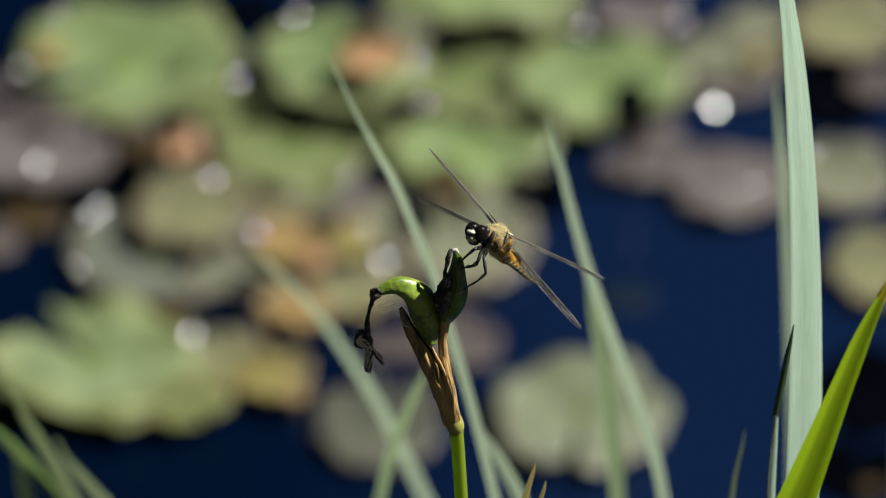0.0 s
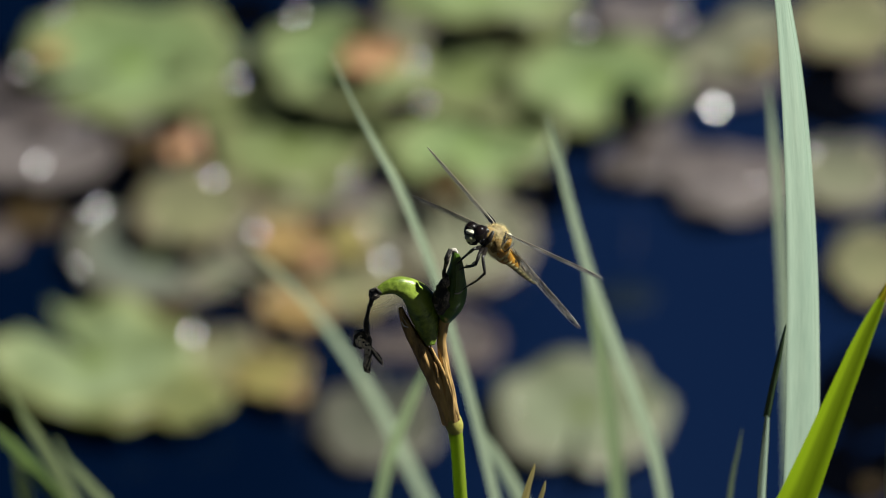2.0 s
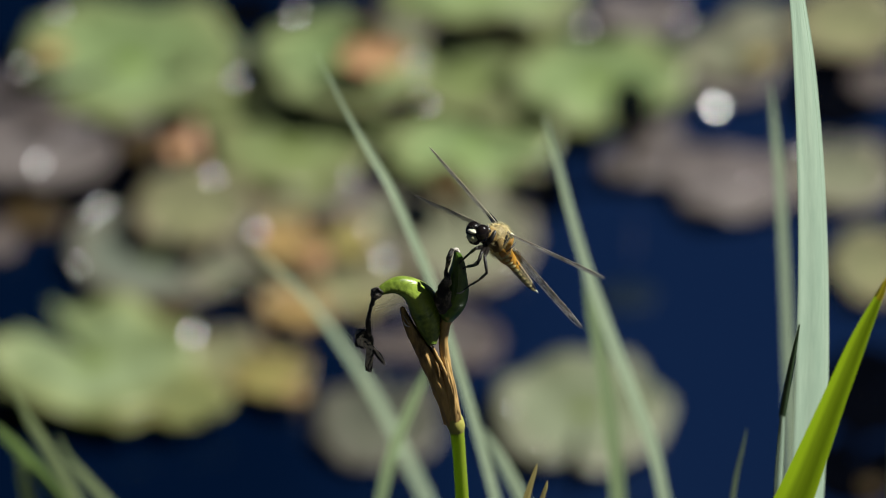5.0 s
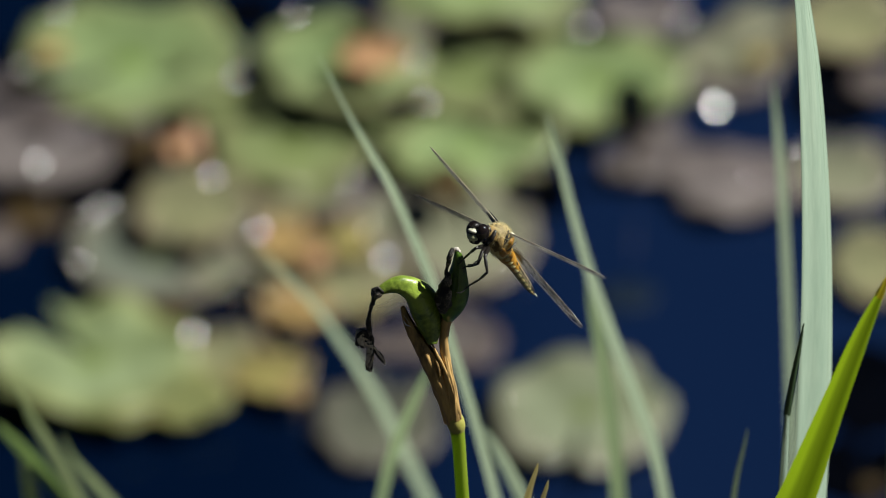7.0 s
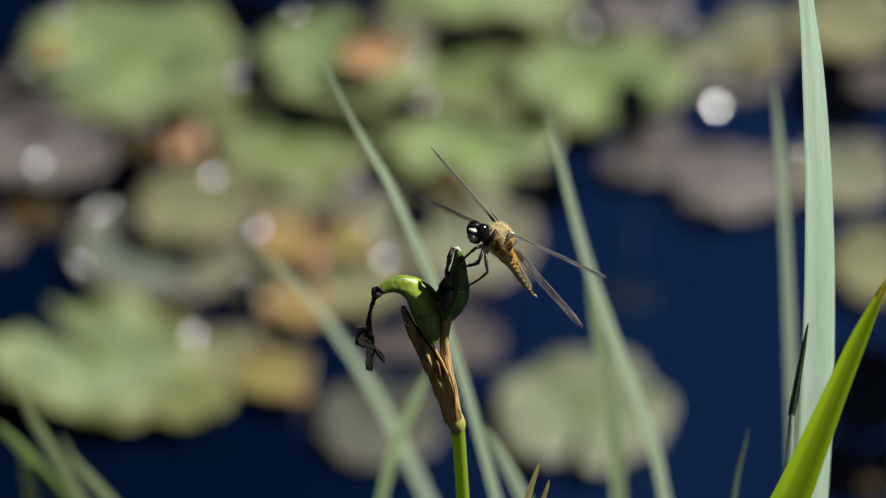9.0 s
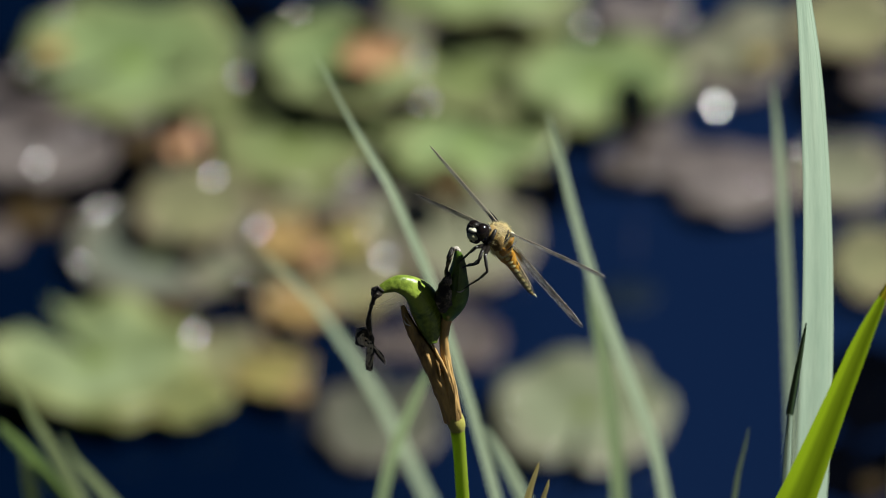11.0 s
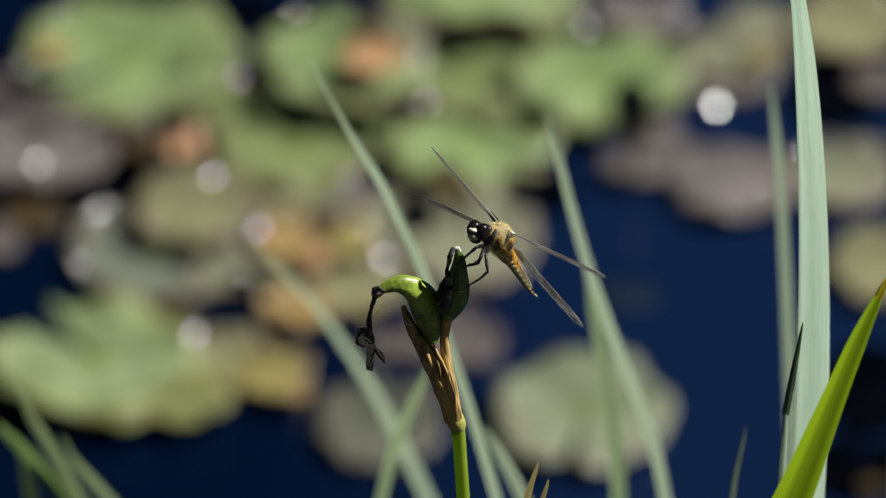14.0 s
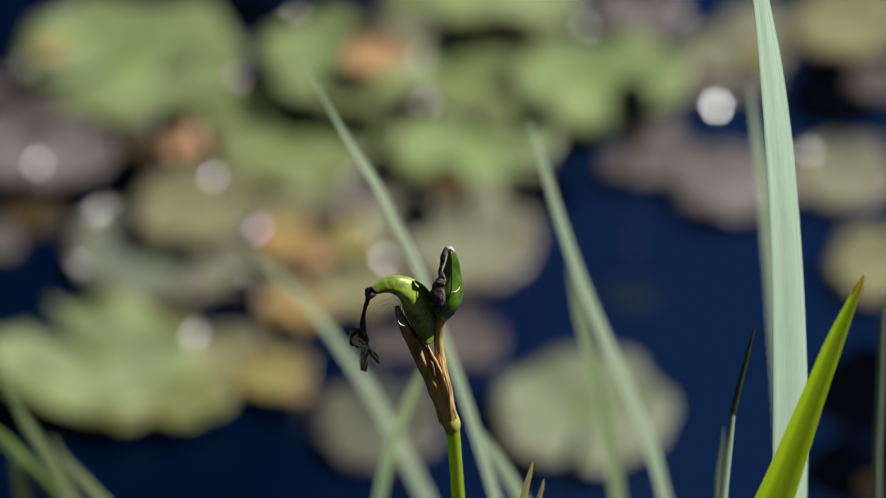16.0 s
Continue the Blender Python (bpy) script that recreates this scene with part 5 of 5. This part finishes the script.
    sway(LONG, [(0, 0.00000, 0.00), (0.5, 0.00000, 0.13), (1, 0.00000, 0.26), (1.5, 0.00000, 0.13), (2, 0.00000, 0.26), (2.5, -0.00000, -1.42), (3, -0.00000, -2.96), (3.5, -0.00000, -2.77), (4, -0.00000, -0.97), (6.5, -0.00000, -1.16), (7, -0.00000, -0.97), (7.5, -0.00000, -0.64), (8, -0.00000, -1.54), (8.5, -0.00000, -0.51), (9, -0.00000, -0.97), (11.5, -0.00000, -1.48), (12, -0.00000, -2.12), (12.5, -0.00000, -2.19), (13, -0.00000, -2.06), (13.5, -0.00000, -2.38), (14, -0.00000, -2.12), (14.5, -0.00000, -0.90), (15, -0.00000, -0.97), (15.5, -0.00000, -2.32), (15.6, -0.00000, -2.12), (15.7, -0.00000, -1.67), (15.8, -0.00000, -1.93), (15.9, -0.00000, -2.57), (16, -0.00000, -2.77)])
    sway(ARCH, [(0, 0.00000, 0.00), (0.5, 0.00003, 0.06), (1, -0.00001, -0.02), (1.5, 0.00002, 0.04), (2, -0.00005, -0.10), (2.5, -0.00001, -0.02), (3, 0.00003, 0.06), (3.5, 0.00002, 0.04), (4, 0.00010, 0.19), (6.5, 0.00014, 0.27), (7, 0.00018, 0.34), (7.5, 0.00017, 0.32), (8, 0.00021, 0.41), (8.5, 0.00021, 0.41), (9, 0.00021, 0.41), (11.5, 0.00016, 0.30), (12, 0.00005, 0.09), (12.5, 0.00010, 0.20), (13, 0.00010, 0.19), (13.5, 0.00012, 0.22), (14, 0.00012, 0.22), (14.5, 0.00012, 0.24), (15, 0.00006, 0.11), (15.5, 0.00000, 0.00), (15.6, 0.00001, 0.02), (15.7, -0.00001, -0.02), (15.8, -0.00016, -0.30), (15.9, -0.00032, -0.62), (16, -0.00032, -0.62)])
    sway(FORK, [(0, 0.00000, 0.00), (0.5, 0.00000, 0.21), (1, 0.00000, 0.00), (1.5, -0.00000, -0.29), (2, 0.00000, 0.00), (2.5, 0.00000, 0.00), (3, -0.00000, -0.29), (3.5, -0.00000, -0.43), (4, -0.00000, -0.50), (6.5, 0.00000, 0.00), (7, -0.00000, -0.07), (7.5, -0.00000, -0.29), (8, 0.00000, 0.00), (8.5, 0.00000, 0.07), (9, 0.00000, 0.00), (11.5, 0.00000, 0.00), (12, 0.00000, 0.00), (12.5, -0.00000, -0.07), (13, -0.00000, -0.21), (13.5, -0.00000, -0.14), (14, -0.00000, -0.21), (14.5, 0.00000, 0.00), (15, 0.00000, 0.14), (15.5, -0.00000, -0.29), (15.6, -0.00000, -1.64), (15.7, -0.00000, -2.28), (15.8, -0.00000, -1.86), (15.9, -0.00000, -1.71), (16, -0.00000, -2.43)])
    sway(FORKTWO, [(0, 0.00000, 0.00), (0.5, 0.00000, 0.34), (1, 0.00000, 0.00), (1.5, -0.00000, -0.46), (2, 0.00000, 0.00), (2.5, 0.00000, 0.00), (3, -0.00000, -0.46), (3.5, -0.00000, -0.68), (4, -0.00000, -0.80), (6.5, 0.00000, 0.00), (7, -0.00000, -0.11), (7.5, -0.00000, -0.46), (8, 0.00000, 0.00), (8.5, 0.00000, 0.11), (9, 0.00000, 0.00), (11.5, 0.00000, 0.00), (12, 0.00000, 0.00), (12.5, -0.00000, -0.11), (13, -0.00000, -0.34), (13.5, -0.00000, -0.23), (14, -0.00000, -0.34), (14.5, 0.00000, 0.00), (15, 0.00000, 0.23), (15.5, -0.00000, -0.46), (15.6, -0.00000, -2.62), (15.7, -0.00000, -3.65), (15.8, -0.00000, -2.96), (15.9, -0.00000, -2.74), (16, -0.00000, -3.87)])
    sway(CROSS, [(0, 0.00000, 0.00), (0.5, 0.00005, 0.06), (1, -0.00002, -0.02), (1.5, 0.00003, 0.04), (2, -0.00007, -0.10), (2.5, -0.00002, -0.02), (3, 0.00005, 0.06), (3.5, 0.00003, 0.04), (4, 0.00014, 0.19), (6.5, 0.00020, 0.27), (7, 0.00024, 0.33), (7.5, 0.00023, 0.32), (8, 0.00030, 0.41), (8.5, 0.00030, 0.41), (9, 0.00030, 0.41), (11.5, 0.00022, 0.30), (12, 0.00006, 0.09), (12.5, 0.00014, 0.20), (13, 0.00014, 0.19), (13.5, 0.00016, 0.22), (14, 0.00016, 0.22), (14.5, 0.00017, 0.24), (15, 0.00008, 0.11), (15.5, 0.00000, 0.00), (15.6, 0.00002, 0.02), (15.7, -0.00002, -0.02), (15.8, -0.00022, -0.30), (15.9, -0.00045, -0.62), (16, -0.00045, -0.62)])
    sway(CROSSTWO, [(0, 0.00000, 0.00), (0.5, 0.00004, 0.17), (1, -0.00002, -0.07), (1.5, 0.00003, 0.10), (2, -0.00007, -0.28), (2.5, -0.00002, -0.07), (3, 0.00004, 0.17), (3.5, 0.00003, 0.10), (4, 0.00013, 0.52), (6.5, 0.00019, 0.76), (7, 0.00024, 0.93), (7.5, 0.00023, 0.89), (8, 0.00029, 1.14), (8.5, 0.00029, 1.14), (9, 0.00029, 1.14), (11.5, 0.00021, 0.83), (12, 0.00006, 0.24), (12.5, 0.00014, 0.55), (13, 0.00013, 0.52), (13.5, 0.00016, 0.62), (14, 0.00016, 0.62), (14.5, 0.00017, 0.65), (15, 0.00008, 0.31), (15.5, 0.00000, 0.00), (15.6, 0.00002, 0.07), (15.7, -0.00002, -0.07), (15.8, -0.00021, -0.83), (15.9, -0.00044, -1.72), (16, -0.00044, -1.72)])
    sway(SEARA, [(0, 0.00000, 0.00), (0.5, 0.00006, 0.18), (1, -0.00003, -0.07), (1.5, 0.00004, 0.11), (2, -0.00010, -0.29), (2.5, -0.00003, -0.07), (3, 0.00006, 0.18), (3.5, 0.00004, 0.11), (4, 0.00019, 0.55), (6.5, 0.00028, 0.81), (7, 0.00035, 0.99), (7.5, 0.00033, 0.96), (8, 0.00042, 1.22), (8.5, 0.00042, 1.22), (9, 0.00042, 1.22), (11.5, 0.00031, 0.88), (12, 0.00009, 0.26), (12.5, 0.00021, 0.59), (13, 0.00019, 0.55), (13.5, 0.00023, 0.66), (14, 0.00023, 0.66), (14.5, 0.00024, 0.70), (15, 0.00012, 0.33), (15.5, 0.00000, 0.00), (15.6, 0.00003, 0.07), (15.7, -0.00003, -0.07), (15.8, -0.00031, -0.88), (15.9, -0.00064, -1.84), (16, -0.00064, -1.84)])
    sway(SEARB, [(0, 0.00000, 0.00), (0.5, 0.00006, 0.18), (1, -0.00003, -0.07), (1.5, 0.00004, 0.11), (2, -0.00010, -0.29), (2.5, -0.00003, -0.07), (3, 0.00006, 0.18), (3.5, 0.00004, 0.11), (4, 0.00019, 0.55), (6.5, 0.00028, 0.81), (7, 0.00035, 0.99), (7.5, 0.00033, 0.96), (8, 0.00042, 1.22), (8.5, 0.00042, 1.22), (9, 0.00042, 1.22), (11.5, 0.00031, 0.88), (12, 0.00009, 0.26), (12.5, 0.00021, 0.59), (13, 0.00019, 0.55), (13.5, 0.00023, 0.66), (14, 0.00023, 0.66), (14.5, 0.00024, 0.70), (15, 0.00012, 0.33), (15.5, 0.00000, 0.00), (15.6, 0.00003, 0.07), (15.7, -0.00003, -0.07), (15.8, -0.00031, -0.88), (15.9, -0.00064, -1.84), (16, -0.00064, -1.84)])
    sway(LEFTA, [(0, 0.00000, 0.00), (0.5, 0.00032, 0.09), (1, -0.00079, -0.22), (1.5, -0.00048, -0.13), (2, -0.00016, -0.04), (2.5, 0.00000, 0.00), (3, -0.00079, -0.22), (3.5, 0.00000, 0.00), (4, 0.00000, 0.00), (6.5, 0.00159, 0.44), (7, 0.00159, 0.44), (7.5, 0.00143, 0.39), (8, 0.00127, 0.35), (8.5, 0.00127, 0.35), (9, 0.00143, 0.39), (11.5, 0.00159, 0.44), (12, 0.00064, 0.18), (12.5, -0.00032, -0.09), (13, 0.00032, 0.09), (13.5, 0.00095, 0.26), (14, 0.00127, 0.35), (14.5, 0.00079, 0.22), (15, 0.00032, 0.09), (15.5, 0.00032, 0.09), (15.6, 0.00032, 0.09), (15.7, 0.00016, 0.04), (15.8, -0.00032, -0.09), (15.9, -0.00095, -0.26), (16, -0.00143, -0.39)])
    sway(LEFTB, [(0, 0.00000, 0.00), (0.5, 0.00030, 0.12), (1, -0.00076, -0.29), (1.5, -0.00045, -0.17), (2, -0.00015, -0.06), (2.5, 0.00000, 0.00), (3, -0.00076, -0.29), (3.5, 0.00000, 0.00), (4, 0.00000, 0.00), (6.5, 0.00152, 0.58), (7, 0.00152, 0.58), (7.5, 0.00136, 0.52), (8, 0.00121, 0.46), (8.5, 0.00121, 0.46), (9, 0.00136, 0.52), (11.5, 0.00152, 0.58), (12, 0.00061, 0.23), (12.5, -0.00030, -0.12), (13, 0.00030, 0.12), (13.5, 0.00091, 0.35), (14, 0.00121, 0.46), (14.5, 0.00076, 0.29), (15, 0.00030, 0.12), (15.5, 0.00030, 0.12), (15.6, 0.00030, 0.12), (15.7, 0.00015, 0.06), (15.8, -0.00030, -0.12), (15.9, -0.00091, -0.35), (16, -0.00136, -0.52)])
    sway(LEFTC, [(0, 0.00000, 0.00), (0.5, 0.00033, 0.16), (1, -0.00082, -0.39), (1.5, -0.00049, -0.24), (2, -0.00016, -0.08), (2.5, 0.00000, 0.00), (3, -0.00082, -0.39), (3.5, 0.00000, 0.00), (4, 0.00000, 0.00), (6.5, 0.00164, 0.79), (7, 0.00164, 0.79), (7.5, 0.00147, 0.71), (8, 0.00131, 0.63), (8.5, 0.00131, 0.63), (9, 0.00147, 0.71), (11.5, 0.00164, 0.79), (12, 0.00065, 0.31), (12.5, -0.00033, -0.16), (13, 0.00033, 0.16), (13.5, 0.00098, 0.47), (14, 0.00131, 0.63), (14.5, 0.00082, 0.39), (15, 0.00033, 0.16), (15.5, 0.00033, 0.16), (15.6, 0.00033, 0.16), (15.7, 0.00016, 0.08), (15.8, -0.00033, -0.16), (15.9, -0.00098, -0.47), (16, -0.00147, -0.71)])
    sway(LEFTD, [(0, 0.00000, 0.00), (0.5, 0.00032, 0.14), (1, -0.00081, -0.34), (1.5, -0.00048, -0.20), (2, -0.00016, -0.07), (2.5, 0.00000, 0.00), (3, -0.00081, -0.34), (3.5, 0.00000, 0.00), (4, 0.00000, 0.00), (6.5, 0.00161, 0.68), (7, 0.00161, 0.68), (7.5, 0.00145, 0.61), (8, 0.00129, 0.54), (8.5, 0.00129, 0.54), (9, 0.00145, 0.61), (11.5, 0.00161, 0.68), (12, 0.00064, 0.27), (12.5, -0.00032, -0.14), (13, 0.00032, 0.14), (13.5, 0.00097, 0.41), (14, 0.00129, 0.54), (14.5, 0.00081, 0.34), (15, 0.00032, 0.14), (15.5, 0.00032, 0.14), (15.6, 0.00032, 0.14), (15.7, 0.00016, 0.07), (15.8, -0.00032, -0.14), (15.9, -0.00097, -0.41), (16, -0.00145, -0.61)])
    sway(RIGHT, [(0, 0.00000, 0.00), (0.5, 0.00000, 0.00), (1, 0.00000, 0.00), (1.5, 0.00000, 0.00), (2, 0.00000, 0.00), (2.5, 0.00000, 0.00), (3, 0.00000, 0.00), (3.5, 0.00000, 0.00), (4, 0.00000, 0.00), (6.5, 0.00000, 0.00), (7, 0.00000, 0.00), (7.5, 0.00000, 0.00), (8, 0.00000, 0.00), (8.5, 0.00000, 0.00), (9, 0.00000, 0.00), (11.5, 0.00000, 0.00), (12, 0.00000, 0.00), (12.5, 0.00000, 0.00), (13, 0.00000, 0.00), (13.5, 0.00000, 0.00), (14, 0.00000, 0.00), (14.5, 0.00000, 0.00), (15, -0.00105, -0.04), (15.5, -0.00491, -0.18), (15.6, -0.00596, -0.22), (15.7, -0.00561, -0.21), (15.8, -0.00456, -0.17), (15.9, -0.00421, -0.15), (16, -0.00491, -0.18)])
    sway(STALK, [(0, 0.00000, 0.000), (0.5, 0.00000, 0.000), (1, -0.00023, -0.099), (1.5, -0.00015, -0.066), (2, -0.00015, -0.066), (2.5, -0.00015, -0.066), (3, -0.00023, -0.099), (3.5, -0.00023, -0.099), (4, 0.00000, 0.000), (6.5, 0.00008, 0.033), (7, 0.00008, 0.033), (7.5, 0.00008, 0.033), (8, 0.00008, 0.033), (8.5, 0.00008, 0.033), (9, 0.00008, 0.033), (11.5, 0.00000, 0.000), (12, 0.00000, 0.000), (12.5, 0.00000, 0.000), (13, 0.00008, 0.033), (13.5, 0.00008, 0.033), (14, 0.00008, 0.033), (14.5, 0.00008, 0.033), (15, 0.00000, 0.000), (15.5, -0.00008, -0.033), (15.6, -0.00008, -0.033), (15.7, -0.00015, -0.066), (15.8, -0.00023, -0.099), (15.9, -0.00061, -0.263), (16, -0.00084, -0.362)])
    # the dragonfly rides on the stalk, then leaves it
    def moved(dx, dz=0.0):
        return Matrix.Translation((dx, 0, dz)) @ PERCH
    away = facing((0.01409, -0.01477, 1.02441), (-0.87982, 0.0641, 0.47096), (0.3996, 0.15272, 0.90388))
    gone = facing((-0.03672, -0.03488, 1.13958), (-0.79801, 0.05835, 0.59982), (0.50508, 0.14162, 0.85138))
    halfway = Matrix.Translation(PERCH.translation.lerp(away.translation, 0.3)) @ PERCH.to_quaternion().slerp(away.to_quaternion(), 0.3).to_matrix().to_4x4()
    walk(FLY, [(t, moved(dx)) for t, dx in RIDE] + [(15.8, moved(-0.0003)), (15.8334, halfway), (15.9, away), (16.0, gone)])
    walk(ABDOMEN, [(0.0, TAIL_UP), (3.4, TAIL_UP.lerp(TAIL_DOWN, 0.15)), (4.0, TAIL_UP.lerp(TAIL_DOWN, 0.4)), (6.5, TAIL_UP.lerp(TAIL_DOWN, 0.75)), (7.5, TAIL_DOWN), (14.5, TAIL_DOWN),
                   (15.0, TAIL_UP.lerp(TAIL_DOWN, 0.75)), (15.5, TAIL_UP.lerp(TAIL_DOWN, 0.45)), (15.8, TAIL_UP.lerp(TAIL_DOWN, 0.05)),
                   (15.9, facing(JOINT, (1, 0, 0.12), (0, -0.5, 0.85))), (16.0, facing(JOINT, (1, 0, 0.1), (0, -0.5, 0.85)))])
    # in flight the legs hang, the foremost a little ahead
    for i, (leg, hip, way) in enumerate(LEGS):
        hang = away.to_3x3().inverted() @ Vector(((-0.61913, -0.47594, -0.62463), (-0.22008, -0.5718, -0.79032), (0.12092, -0.58104, -0.80485), (-0.60659, -0.30673, -0.73346))[i])
        turn = way.rotation_difference(hang)
        turn = Quaternion(hang, 2.7) @ turn
        start, rows = Quaternion(), [(0.0, Matrix.Translation(hip))]
        for k in range(5):
            rows.append((15.8 + 0.025 * k, Matrix.Translation(hip) @ start.slerp(turn, k / 4).to_matrix().to_4x4()))
        walk(leg, rows + [(16.0, rows[-1][1])])
    for ob, (size, chord, hind, rest) in zip(WING_OBJECTS, WINGS):
        left = 1 if rest.translation.y > 0 else -1
        if rest.translation.y * left < 0.0005:
            left = 1 if rest.to_3x3().col[0].y > 0 else -1
        keep = Vector((0, 0, -left))
        swing = away.to_3x3().inverted() @ (Vector((0.1, -0.90732, 0.40838)) if left > 0 else Vector((0.34163, 0.8595, -0.38021)))
        swept = facing(rest.translation, swing + Vector((-0.15 if hind else 0, 0, 0)), keep)
        up = facing(rest.translation, (-0.45 if hind else -0.25, left * 0.62, 0.65), keep)
        down = facing(rest.translation, (0.05, left * 0.9, -0.35), keep)
        mid = Matrix.Translation(rest.translation) @ rest.to_quaternion().slerp(up.to_quaternion(), 0.5).to_matrix().to_4x4()
        walk(ob, [(0.0, rest), (15.8, rest), (15.8334, mid), (15.8667, up), (15.9, swept), (15.9334, down), (15.9667, up), (16.0, down)])


RIDE = [(0, 0.00000), (0.5, 0.00000), (1, -0.00051), (1.5, -0.00034), (2, -0.00034), (2.5, -0.00034), (3, -0.00051), (3.5, -0.00051), (4, 0.00000), (6.5, 0.00017), (7, 0.00017), (7.5, 0.00017), (8, 0.00017), (8.5, 0.00017), (9, 0.00017), (11.5, 0.00000), (12, 0.00000), (12.5, 0.00000), (13, 0.00017), (13.5, 0.00017), (14, 0.00017), (14.5, 0.00017), (15, 0.00000), (15.5, -0.00017), (15.6, -0.00017), (15.7, -0.00034)]
motions()
